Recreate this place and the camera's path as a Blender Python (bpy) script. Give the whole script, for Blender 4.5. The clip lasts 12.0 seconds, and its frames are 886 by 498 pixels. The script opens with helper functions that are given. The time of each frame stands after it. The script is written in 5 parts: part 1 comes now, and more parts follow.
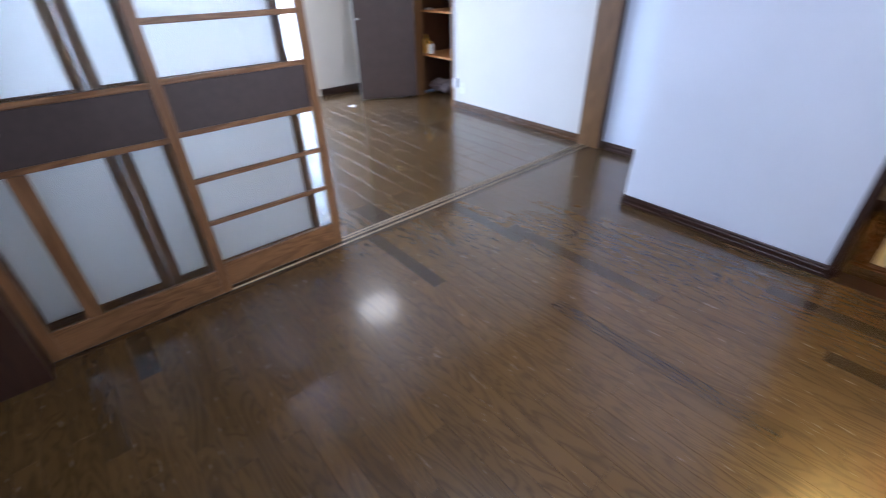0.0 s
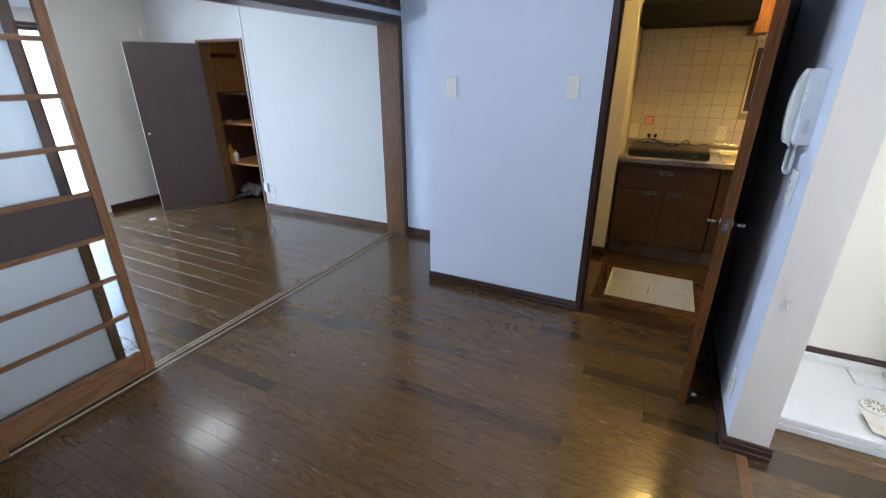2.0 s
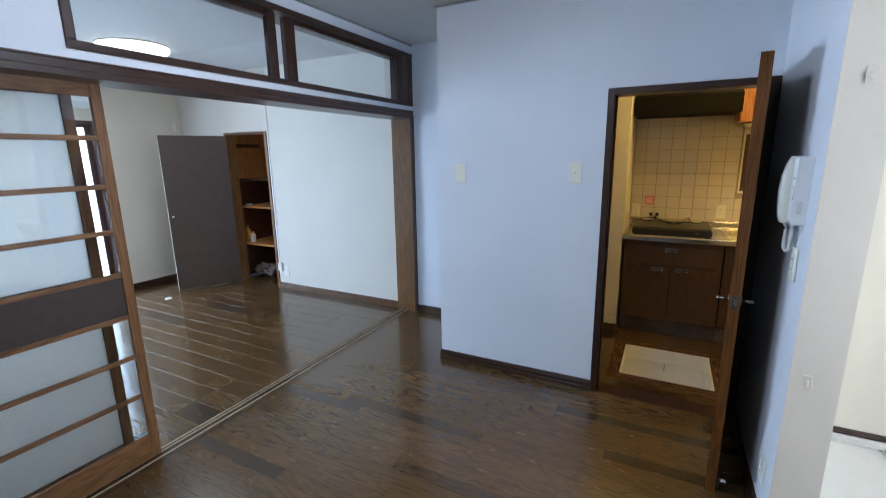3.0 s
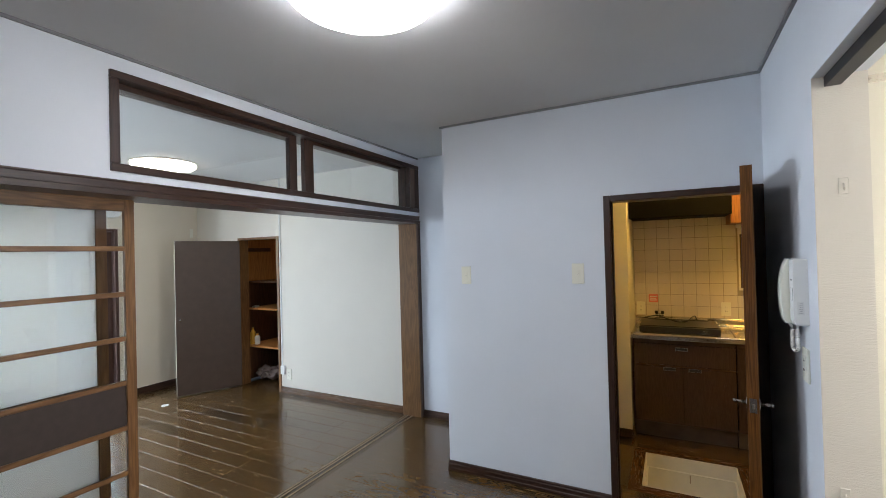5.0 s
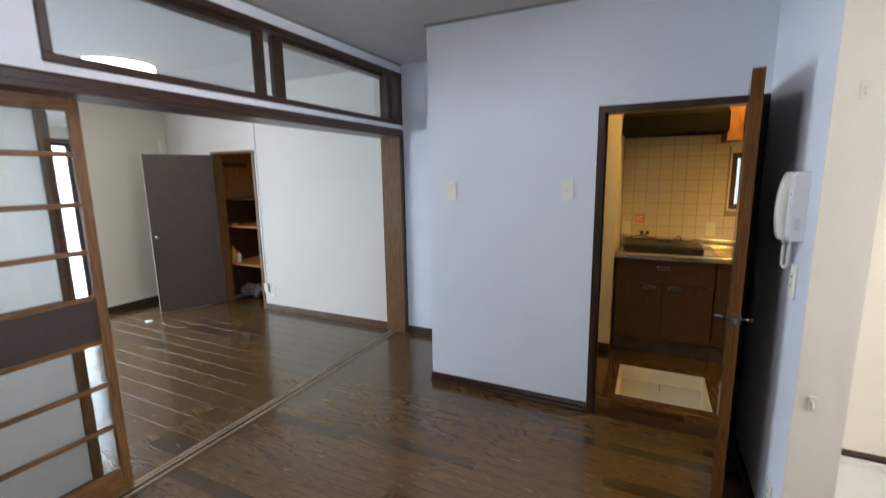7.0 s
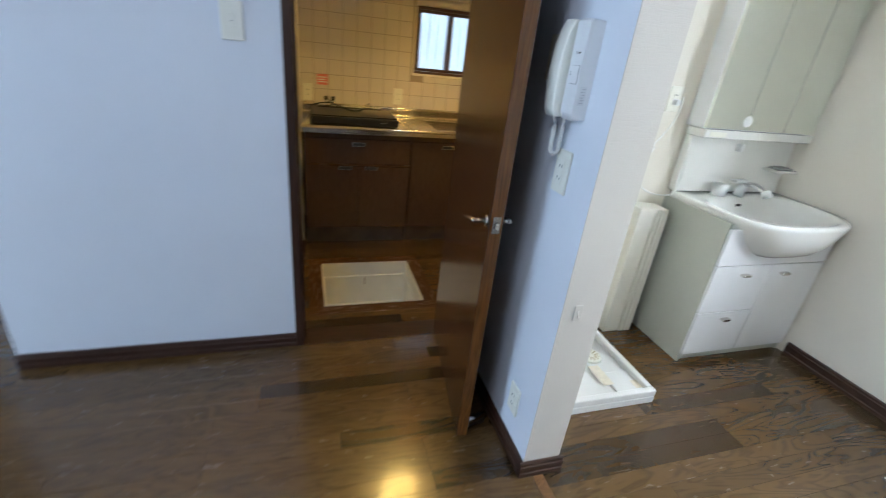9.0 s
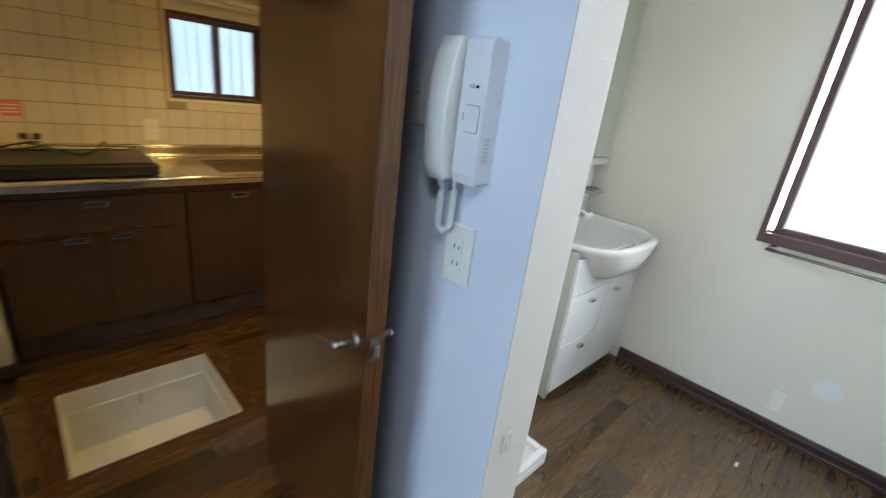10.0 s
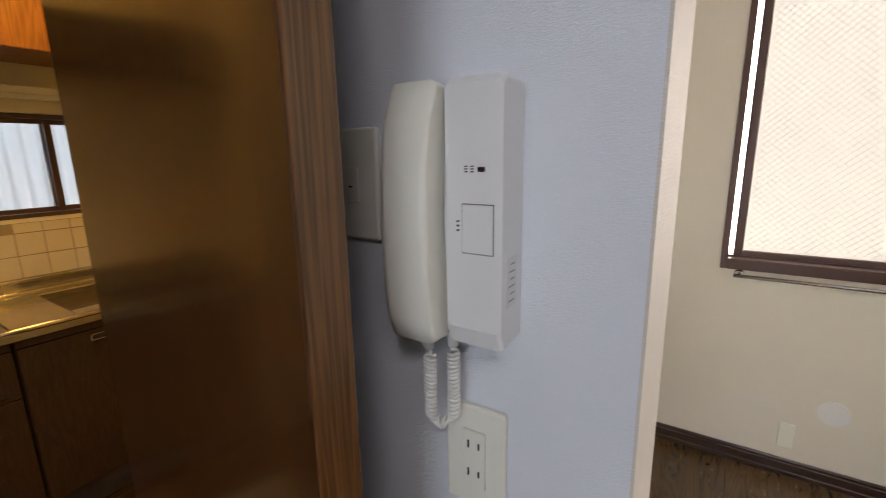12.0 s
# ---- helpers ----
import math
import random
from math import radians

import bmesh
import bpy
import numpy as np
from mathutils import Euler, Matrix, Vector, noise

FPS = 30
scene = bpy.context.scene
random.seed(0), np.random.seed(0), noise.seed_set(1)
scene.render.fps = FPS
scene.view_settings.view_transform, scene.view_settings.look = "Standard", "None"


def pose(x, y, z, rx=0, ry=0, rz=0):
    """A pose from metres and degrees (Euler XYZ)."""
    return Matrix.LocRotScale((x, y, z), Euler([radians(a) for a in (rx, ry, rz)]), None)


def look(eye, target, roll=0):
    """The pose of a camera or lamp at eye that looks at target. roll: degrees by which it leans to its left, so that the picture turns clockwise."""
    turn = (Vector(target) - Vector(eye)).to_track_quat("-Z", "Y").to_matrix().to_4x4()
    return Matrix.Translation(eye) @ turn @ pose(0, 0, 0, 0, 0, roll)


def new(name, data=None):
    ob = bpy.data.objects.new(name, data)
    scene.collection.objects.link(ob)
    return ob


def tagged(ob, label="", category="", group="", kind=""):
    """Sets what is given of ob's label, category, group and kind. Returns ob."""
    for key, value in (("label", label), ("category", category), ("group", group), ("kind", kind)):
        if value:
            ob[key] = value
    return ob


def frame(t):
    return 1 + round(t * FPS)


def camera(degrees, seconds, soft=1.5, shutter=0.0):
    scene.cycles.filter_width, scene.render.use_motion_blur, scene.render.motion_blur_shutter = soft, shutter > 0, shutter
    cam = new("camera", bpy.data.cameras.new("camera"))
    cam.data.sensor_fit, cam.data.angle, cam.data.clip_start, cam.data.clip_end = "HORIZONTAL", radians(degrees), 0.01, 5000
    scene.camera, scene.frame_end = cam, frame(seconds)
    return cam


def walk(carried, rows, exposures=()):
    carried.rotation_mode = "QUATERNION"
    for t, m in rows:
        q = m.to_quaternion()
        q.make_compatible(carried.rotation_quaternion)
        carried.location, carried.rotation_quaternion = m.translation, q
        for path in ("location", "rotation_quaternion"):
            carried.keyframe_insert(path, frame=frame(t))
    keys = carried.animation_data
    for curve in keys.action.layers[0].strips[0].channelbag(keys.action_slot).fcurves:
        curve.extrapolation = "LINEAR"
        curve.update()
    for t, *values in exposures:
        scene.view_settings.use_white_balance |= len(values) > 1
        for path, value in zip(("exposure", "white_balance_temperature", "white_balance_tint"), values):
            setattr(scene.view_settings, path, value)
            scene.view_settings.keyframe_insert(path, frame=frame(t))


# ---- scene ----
cam = camera(90.8, 12.0, soft=0.6, shutter=0.5)
PATH = [
    (0, (0.131, 0.286, 1.296), (-1.156, 1.366, 0.211), -1.1),
    (0.5, (0.272, 0.275, 1.366), (-0.658, 1.661, 0.264), 0.3),
    (1, (0.331, 0.244, 1.403), (-0.434, 1.754, 0.338), 1.0),
    (1.5, (0.346, 0.21, 1.431), (-0.427, 1.798, 0.494), 0.7),
    (2, (0.353, 0.183, 1.447), (-0.471, 1.841, 0.69), -0.1),
    (2.5, (0.353, 0.148, 1.463), (-0.509, 1.856, 0.878), -0.5),
    (3, (0.353, 0.12, 1.474), (-0.544, 1.857, 1.051), -0.8),
    (3.5, (0.353, 0.101, 1.481), (-0.567, 1.854, 1.197), -1.0),
    (5.5, (0.358, 0.068, 1.506), (-0.566, 1.842, 1.555), -1.8),
    (6, (0.352, 0.069, 1.501), (-0.576, 1.84, 1.541), -2.1),
    (6.5, (0.345, 0.091, 1.482), (-0.584, 1.86, 1.381), -1.6),
    (6.7, (0.342, 0.116, 1.474), (-0.578, 1.882, 1.287), -1.2),
    (8.3, (0.129, 0.616, 1.362), (0.082, 2.412, 0.484), 4.4),
    (8.5, (0.118, 0.722, 1.352), (0.264, 2.509, 0.464), 5.2),
    (9, (0.085, 1.001, 1.356), (0.669, 2.719, 0.516), 6.5),
    (9.5, (0.072, 1.279, 1.36), (1.079, 2.827, 0.592), 6.8),
    (10, (0.179, 1.539, 1.361), (1.533, 2.847, 0.688), 7.3),
    (10.5, (0.292, 1.74, 1.384), (1.895, 2.8, 0.829), 6.8),
    (11, (0.393, 1.838, 1.398), (2.095, 2.795, 0.966), 3.4),
    (11.5, (0.425, 1.864, 1.394), (2.131, 2.835, 1.01), 0.5),
    (12, (0.413, 1.873, 1.387), (2.043, 2.954, 0.968), -1.0),
]
EXPOSURES = [(0.0, 0.65, 5290, 22), (1.0, 0.6, 5290, 19), (2.0, 0.23, 5340, 15), (3.5, 0.1, 5540, 11), (5.5, 0.05, 6440, 14), (6.7, 0.1, 6340, 16), (8.5, 0.15, 5390, 10), (9.5, 0.2, 5340, 10), (10.0, 0.07, 5390, 8), (10.5, -0.27, 5390, 7), (11.0, -0.42, 5590, 10), (11.5, -0.43, 6390, 16), (12.0, -0.37, 6890, 20)]
walk(cam, [(t, look(eye, target, roll)) for t, eye, target, roll in PATH], EXPOSURES)

# ---- world and lights ----
world = bpy.data.worlds.new("world")
scene.world = world
world.use_nodes = True
wn = world.node_tree.nodes
sky = wn.new("ShaderNodeTexSky")
sky.sky_type = 'NISHITA'
sky.sun_disc = False
sky.sun_elevation, sky.sun_rotation = radians(48), radians(200)
world.node_tree.links.new(sky.outputs[0], wn["Background"].inputs[0])
wn["Background"].inputs[1].default_value = 0.1
sun = new("sun", bpy.data.lights.new("sun", 'SUN'))
sun.data.energy, sun.data.angle, sun.data.color = 2.5, radians(0.5), (1.0, 0.95, 0.88)
sun.matrix_world = look((0, -20, 22), (0, 0, 0))
LEFT_WINDOW, WASH_WINDOW, KITCHEN_WINDOW = 7.7, 22.0, 1.7
CEILING_LAMP, NEXT_LAMP, KITCHEN_LAMP = 20.0, 7.0, 52.0


# ---- materials ----
def material(name, colour, rough=0.5, metal=0.0, vary=0.08, scale=6.0, bump=0.0, bump_scale=200.0, coat=0.0, spec=0.5, stretch=(1, 1, 1), vary2=0.0):
    m = bpy.data.materials.new(name)
    m.use_nodes = True
    n, l = m.node_tree.nodes, m.node_tree.links
    b = n["Principled BSDF"]
    b.inputs["Roughness"].default_value = rough
    b.inputs["Metallic"].default_value = metal
    b.inputs["Coat Weight"].default_value = coat
    b.inputs["Coat Roughness"].default_value = 0.092
    b.inputs["Specular IOR Level"].default_value = spec
    tc = n.new("ShaderNodeTexCoord")
    mp = n.new("ShaderNodeMapping")
    mp.inputs["Scale"].default_value = stretch
    l.new(tc.outputs["Object"], mp.inputs[0])
    no = n.new("ShaderNodeTexNoise")
    no.inputs["Scale"].default_value, no.inputs["Detail"].default_value = scale, 6
    l.new(mp.outputs[0], no.inputs["Vector"])
    ra = n.new("ShaderNodeValToRGB")
    lo = [max(0, c * (1 - vary)) for c in colour]
    hi = [min(1, c * (1 + vary)) for c in colour]
    ra.color_ramp.elements[0].position, ra.color_ramp.elements[1].position = 0.3, 0.7
    ra.color_ramp.elements[0].color, ra.color_ramp.elements[1].color = (*lo, 1), (*hi, 1)
    l.new(no.outputs[0], ra.inputs[0])
    l.new(ra.outputs[0], b.inputs["Base Color"])
    if vary2:
        r2 = n.new("ShaderNodeMapRange")
        r2.inputs[3].default_value, r2.inputs[4].default_value = max(0.02, rough - vary2), rough + vary2
        l.new(no.outputs[0], r2.inputs[0])
        l.new(r2.outputs[0], b.inputs["Roughness"])
    if bump:
        nb = n.new("ShaderNodeTexNoise")
        nb.inputs["Scale"].default_value, nb.inputs["Detail"].default_value = bump_scale, 3
        l.new(mp.outputs[0], nb.inputs["Vector"])
        bp = n.new("ShaderNodeBump")
        bp.inputs["Strength"].default_value, bp.inputs["Distance"].default_value = bump, 0.002
        l.new(nb.outputs[0], bp.inputs["Height"])
        l.new(bp.outputs[0], b.inputs["Normal"])
    return m


def wood(name, dark, light, rough=0.3, along="x", coat=0.0, grain=1.0, pieces=False, spread=0.0, bump=0.06, rings_n=9.0, fine_mix=0.28, squeeze=9.0, wave=0.6, light_at=None):
    """Wood with long figure along one axis; pieces: each object's own tone."""
    m = bpy.data.materials.new(name)
    m.use_nodes = True
    n, l = m.node_tree.nodes, m.node_tree.links
    b = n["Principled BSDF"]
    tc = n.new("ShaderNodeTexCoord")
    mp = n.new("ShaderNodeMapping")
    q = squeeze
    s = {"x": (0.9, q, q), "y": (q, 0.9, q), "z": (q, q, 0.9)}[along]
    mp.inputs["Scale"].default_value = [c * grain for c in s]
    src = tc.outputs["Object"]
    info = n.new("ShaderNodeObjectInfo")
    rnd = info.outputs["Random"]
    if pieces == "island":
        rnd = n.new("ShaderNodeNewGeometry").outputs["Random Per Island"]
    if pieces:
        add = n.new("ShaderNodeVectorMath")
        add.operation = 'ADD'
        off = n.new("ShaderNodeVectorMath")
        off.operation = 'SCALE'
        off.inputs[0].default_value = (37.0, 11.0, 5.0)
        l.new(rnd, off.inputs["Scale"])
        l.new(src, add.inputs[0])
        l.new(off.outputs[0], add.inputs[1])
        src = add.outputs[0]
    l.new(src, mp.inputs[0])
    big = n.new("ShaderNodeTexNoise")
    big.inputs["Scale"].default_value, big.inputs["Detail"].default_value, big.inputs["Distortion"].default_value = 1.4, 3, wave
    l.new(mp.outputs[0], big.inputs["Vector"])
    rings = n.new("ShaderNodeMath")
    rings.operation = 'MULTIPLY'
    rings.inputs[1].default_value = rings_n
    l.new(big.outputs[0], rings.inputs[0])
    frac = n.new("ShaderNodeMath")
    frac.operation = 'PINGPONG'
    frac.inputs[1].default_value = 0.5
    l.new(rings.outputs[0], frac.inputs[0])
    fine = n.new("ShaderNodeTexNoise")
    fine.inputs["Scale"].default_value, fine.inputs["Detail"].default_value = 16.0, 5
    l.new(mp.outputs[0], fine.inputs["Vector"])
    mix = n.new("ShaderNodeMath")
    mix.operation = 'MULTIPLY_ADD'
    mix.inputs[1].default_value = fine_mix * 2
    l.new(fine.outputs[0], mix.inputs[0])
    l.new(frac.outputs[0], mix.inputs[2])
    ra = n.new("ShaderNodeValToRGB")
    ra.color_ramp.elements[0].position, ra.color_ramp.elements[1].position = 0.66 * fine_mix, light_at or min(1.0, 0.48 + 1.1 * fine_mix)
    ra.color_ramp.elements[0].color, ra.color_ramp.elements[1].color = (*dark, 1), (*light, 1)
    l.new(mix.outputs[0], ra.inputs[0])
    col = ra.outputs[0]
    if pieces and spread:
        hs = n.new("ShaderNodeHueSaturation")
        r = n.new("ShaderNodeValToRGB")
        r.color_ramp.interpolation = 'LINEAR'
        r.color_ramp.elements[0].position, r.color_ramp.elements[0].color = 0.0, (1 - spread, 1 - spread, 1 - spread, 1)
        r.color_ramp.elements[1].position, r.color_ramp.elements[1].color = 0.07, (1 - spread * 0.85, 1 - spread * 0.85, 1 - spread * 0.85, 1)
        e = r.color_ramp.elements.new(0.10)
        e.color = (0.90, 0.90, 0.90, 1)
        e = r.color_ramp.elements.new(0.92)
        e.color = (1.08, 1.08, 1.08, 1)
        e = r.color_ramp.elements.new(1.0)
        e.color = (1.2, 1.2, 1.2, 1)
        l.new(rnd, r.inputs[0])
        l.new(r.outputs[0], hs.inputs["Value"])
        l.new(col, hs.inputs["Color"])
        col = hs.outputs[0]
    l.new(col, b.inputs["Base Color"])
    rr = n.new("ShaderNodeMapRange")
    rr.inputs[3].default_value, rr.inputs[4].default_value = rough * 0.8, rough * 1.3
    l.new(fine.outputs[0], rr.inputs[0])
    l.new(rr.outputs[0], b.inputs["Roughness"])
    b.inputs["Coat Weight"].default_value = coat
    b.inputs["Coat Roughness"].default_value = 0.1
    bp = n.new("ShaderNodeBump")
    bp.inputs["Strength"].default_value, bp.inputs["Distance"].default_value = bump, 0.001
    l.new(mix.outputs[0], bp.inputs["Height"])
    l.new(bp.outputs[0], b.inputs["Normal"])
    return m


def wallpaper(name, colour, rib=0.0):
    """White vinyl wallpaper with a woven relief of about 2 mm; rib: level ribs."""
    m = material(name, colour, rough=0.72, vary=0.02, scale=2.5, spec=0.25)
    n, l = m.node_tree.nodes, m.node_tree.links
    tc = n["Texture Coordinate"]
    parts = []
    for k, (size, squash) in enumerate((((250, 250, 760), 1), ((760, 760, 250), 1))):
        mp = n.new("ShaderNodeMapping")
        mp.inputs["Scale"].default_value = size
        l.new(tc.outputs["Object"], mp.inputs[0])
        no = n.new("ShaderNodeTexNoise")
        no.inputs["Scale"].default_value, no.inputs["Detail"].default_value = 1.0, 2
        l.new(mp.outputs[0], no.inputs["Vector"])
        parts.append(no)
    ad = n.new("ShaderNodeMath")
    ad.operation = 'ADD'
    l.new(parts[0].outputs[0], ad.inputs[0])
    l.new(parts[1].outputs[0], ad.inputs[1])
    height = ad.outputs[0]
    if rib:
        wv = n.new("ShaderNodeTexNoise")
        wv.inputs["Scale"].default_value, wv.inputs["Detail"].default_value = 1.0, 1
        mp = n.new("ShaderNodeMapping")
        mp.inputs["Scale"].default_value = (28, 28, 420)
        l.new(tc.outputs["Object"], mp.inputs[0])
        l.new(mp.outputs[0], wv.inputs["Vector"])
        a2 = n.new("ShaderNodeMath")
        a2.operation = 'MULTIPLY_ADD'
        a2.inputs[1].default_value = rib
        l.new(wv.outputs[0], a2.inputs[0])
        l.new(height, a2.inputs[2])
        height = a2.outputs[0]
    bp = n.new("ShaderNodeBump")
    bp.inputs["Strength"].default_value, bp.inputs["Distance"].default_value = 0.55, 0.0014
    l.new(height, bp.inputs["Height"])
    l.new(bp.outputs[0], n["Principled BSDF"].inputs["Normal"])
    return m


def glass(name, colour=(0.95, 0.97, 0.96), rough=0.0, ior=1.45):
    m = bpy.data.materials.new(name)
    m.use_nodes = True
    b = m.node_tree.nodes["Principled BSDF"]
    b.inputs["Base Color"].default_value = (*colour, 1)
    b.inputs["Transmission Weight"].default_value = 1.0
    b.inputs["Roughness"].default_value = rough
    b.inputs["IOR"].default_value = ior
    return m


def glowing(name, colour, strength):
    m = bpy.data.materials.new(name)
    m.use_nodes = True
    b = m.node_tree.nodes["Principled BSDF"]
    b.inputs["Base Color"].default_value = (*colour, 1)
    b.inputs["Emission Color"].default_value = (*colour, 1)
    b.inputs["Emission Strength"].default_value = strength
    return m


M_WALL = wallpaper("pale_blue_grey_wallpaper", (0.755, 0.79, 0.84))
M_WALL_NEXT = wallpaper("beige_wallpaper", (0.78, 0.72, 0.60))
M_WALL_PLAIN = wallpaper("warm_white_wallpaper", (0.75, 0.715, 0.64))
M_WASH = wallpaper("cream_wallpaper", (0.79, 0.75, 0.65))
M_RIB = wallpaper("ribbed_wallpaper", (0.69, 0.65, 0.585), rib=1.1)
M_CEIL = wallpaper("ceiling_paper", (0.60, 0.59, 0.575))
M_KITCHEN_WALL = wallpaper("kitchen_wallpaper", (0.78, 0.74, 0.66))
M_TRIM = wood("dark_trim", (0.024, 0.010, 0.006), (0.050, 0.022, 0.012), rough=0.33, along="y", coat=0.1, bump=0.01)
M_TRIM_X = wood("dark_trim_x", (0.024, 0.010, 0.006), (0.050, 0.022, 0.012), rough=0.33, along="x", coat=0.1, bump=0.01)
M_TRIM_Z = wood("dark_trim_z", (0.024, 0.010, 0.006), (0.050, 0.022, 0.012), rough=0.33, along="z", coat=0.1, bump=0.01)
M_JAMB = wood("brown_jamb", (0.115, 0.056, 0.019), (0.205, 0.104, 0.038), rough=0.3, along="z", bump=0.02)
M_JAMB_X = wood("brown_rim_x", (0.065, 0.032, 0.013), (0.11, 0.055, 0.024), rough=0.25, along="x", bump=0.02)
M_JAMB_Y = wood("brown_rim_y", (0.065, 0.032, 0.013), (0.11, 0.055, 0.024), rough=0.25, along="y", bump=0.02)
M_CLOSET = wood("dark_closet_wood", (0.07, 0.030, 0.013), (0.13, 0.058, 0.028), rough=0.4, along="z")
M_SASH = wood("orange_brown_sash", (0.13, 0.058, 0.019), (0.24, 0.118, 0.043), rough=0.32, along="z", bump=0.02)
M_SASH_Y = wood("orange_brown_rail", (0.13, 0.058, 0.019), (0.24, 0.118, 0.043), rough=0.32, along="y", bump=0.02)
M_FLOOR = wood("floor_oak", (0.064, 0.0332, 0.0099), (0.104, 0.0572, 0.0176), rough=0.24, along="x", coat=0.5, grain=1.0, pieces=True, spread=0.55, bump=0.0008, rings_n=11.0, fine_mix=0.18, squeeze=4.2, wave=1.5, light_at=0.48)
M_FLOOR_REST = wood("floor_oak_rest", (0.064, 0.0332, 0.0099), (0.104, 0.0572, 0.0176), rough=0.24, along="x", coat=0.5, grain=1.0, pieces="island", spread=0.55, bump=0.0008, rings_n=11.0, fine_mix=0.18, squeeze=4.2, wave=1.5, light_at=0.48)
M_TRACK = wood("threshold_wood", (0.045, 0.024, 0.009), (0.085, 0.046, 0.017), rough=0.24, along="y", coat=0.3, bump=0.004)
M_SUBFLOOR = material("subfloor", (0.012, 0.007, 0.005), rough=0.6)
M_DOOR = wood("dark_door_veneer", (0.043, 0.0146, 0.0040), (0.067, 0.0237, 0.0067), rough=0.2, along="z", coat=0.22, bump=0.0004, squeeze=7.0, fine_mix=0.14)
M_DOOR_EDGE = wood("door_edge", (0.062, 0.023, 0.0055), (0.155, 0.062, 0.0155), rough=0.22, along="z", squeeze=30.0, fine_mix=0.4)
M_BROWN_PANEL = material("brown_laminate", (0.052, 0.035, 0.029), rough=0.42, vary=0.12, scale=30)
M_CLOSET_DOOR = material("closet_door_laminate", (0.084, 0.052, 0.037), rough=0.38, vary=0.1, scale=12)
M_CLEAR = glass("clear_glass", ior=1.6)
M_FROST = glass("frosted_glass", (0.96, 0.95, 0.91), rough=0.5)
for key, value in (("Transmission Weight", 0.38), ("Coat Weight", 1.0), ("Coat Roughness", 0.03), ("Coat IOR", 1.6)):
    M_FROST.node_tree.nodes["Principled BSDF"].inputs[key].default_value = value
M_CHROME = material("chrome", (0.75, 0.75, 0.76), rough=0.14, metal=1.0, vary=0.04)
M_LEVER = material("dull_chrome", (0.36, 0.34, 0.32), rough=0.24, metal=1.0, vary=0.05)
M_STEEL = material("stainless", (0.62, 0.60, 0.56), rough=0.2, metal=1.0, vary=0.08, scale=20, vary2=0.06)
M_EDGE = material("brushed_edge", (0.72, 0.67, 0.58), rough=0.2, metal=1.0, vary=0.06, scale=30)
M_BRASS = material("pale_metal_rail", (0.46, 0.35, 0.22), rough=0.42, metal=0.45, vary=0.1)
M_PLASTIC = material("ivory_plastic", (0.84, 0.83, 0.73), rough=0.32, vary=0.02)
M_WHITE = material("white_plastic", (0.8, 0.81, 0.8), rough=0.28, vary=0.02)
M_BLACK = material("black_plastic", (0.010, 0.010, 0.011), rough=0.45, vary=0.2)
M_CABINET = wood("kitchen_veneer", (0.064, 0.0355, 0.020), (0.086, 0.048, 0.0272), rough=0.24, along="z", grain=2, bump=0.01)
M_HATCH = material("white_hatch_plastic", (0.84, 0.84, 0.77), rough=0.35, vary=0.04, scale=8)
M_ORANGE = wood("closet_plywood", (0.52, 0.21, 0.045), (0.70, 0.33, 0.10), rough=0.5, along="z")
M_WALLCAB = wood("cabinet_plywood", (0.20, 0.075, 0.018), (0.33, 0.14, 0.04), rough=0.4, along="z")
M_LAMP = glowing("lamp_diffuser", (0.94, 0.96, 1.0), CEILING_LAMP)
M_LAMP_WARM = glowing("warm_lamp_diffuser", (1.0, 0.93, 0.76), NEXT_LAMP)


# ---- mesh helpers ----
def bm_box(x0, x1, y0, y1, z0, z1, bevel=0.0, bm=None):
    bm = bm or bmesh.new()
    vs = [bm.verts.new((x, y, z)) for x in (x0, x1) for y in (y0, y1) for z in (z0, z1)]
    fs = [bm.faces.new([vs[i] for i in f]) for f in ((0, 1, 3, 2), (4, 6, 7, 5), (0, 4, 5, 1), (2, 3, 7, 6), (0, 2, 6, 4), (1, 5, 7, 3))]
    if bevel:
        es = {e for f in fs for e in f.edges}
        bmesh.ops.bevel(bm, geom=list(es), offset=bevel, segments=2, affect='EDGES', profile=0.5)
    return bm


def bm_cyl(p, q, r, r2=None, seg=20, bm=None):
    bm = bm or bmesh.new()
    p, q = Vector(p), Vector(q)
    d = q - p
    m = Matrix.Translation((p + q) / 2) @ d.to_track_quat("Z", "Y").to_matrix().to_4x4()
    bmesh.ops.create_cone(bm, cap_ends=True, segments=seg, radius1=r, radius2=r if r2 is None else r2, depth=d.length, matrix=m)
    return bm


def bm_profile(points, y0, y1, axis="y", bm=None):
    """A closed outline of (a, z) swept along x or y."""
    bm = bm or bmesh.new()
    rings = []
    for t in (y0, y1):
        rings.append([bm.verts.new((a, t, z) if axis == "y" else (t, a, z)) for a, z in points])
    n = len(points)
    for i in range(n):
        bm.faces.new((rings[0][i], rings[0][(i + 1) % n], rings[1][(i + 1) % n], rings[1][i]))
    bm.faces.new(rings[0])
    bm.faces.new(rings[1][::-1])
    bmesh.ops.recalc_face_normals(bm, faces=bm.faces)
    return bm


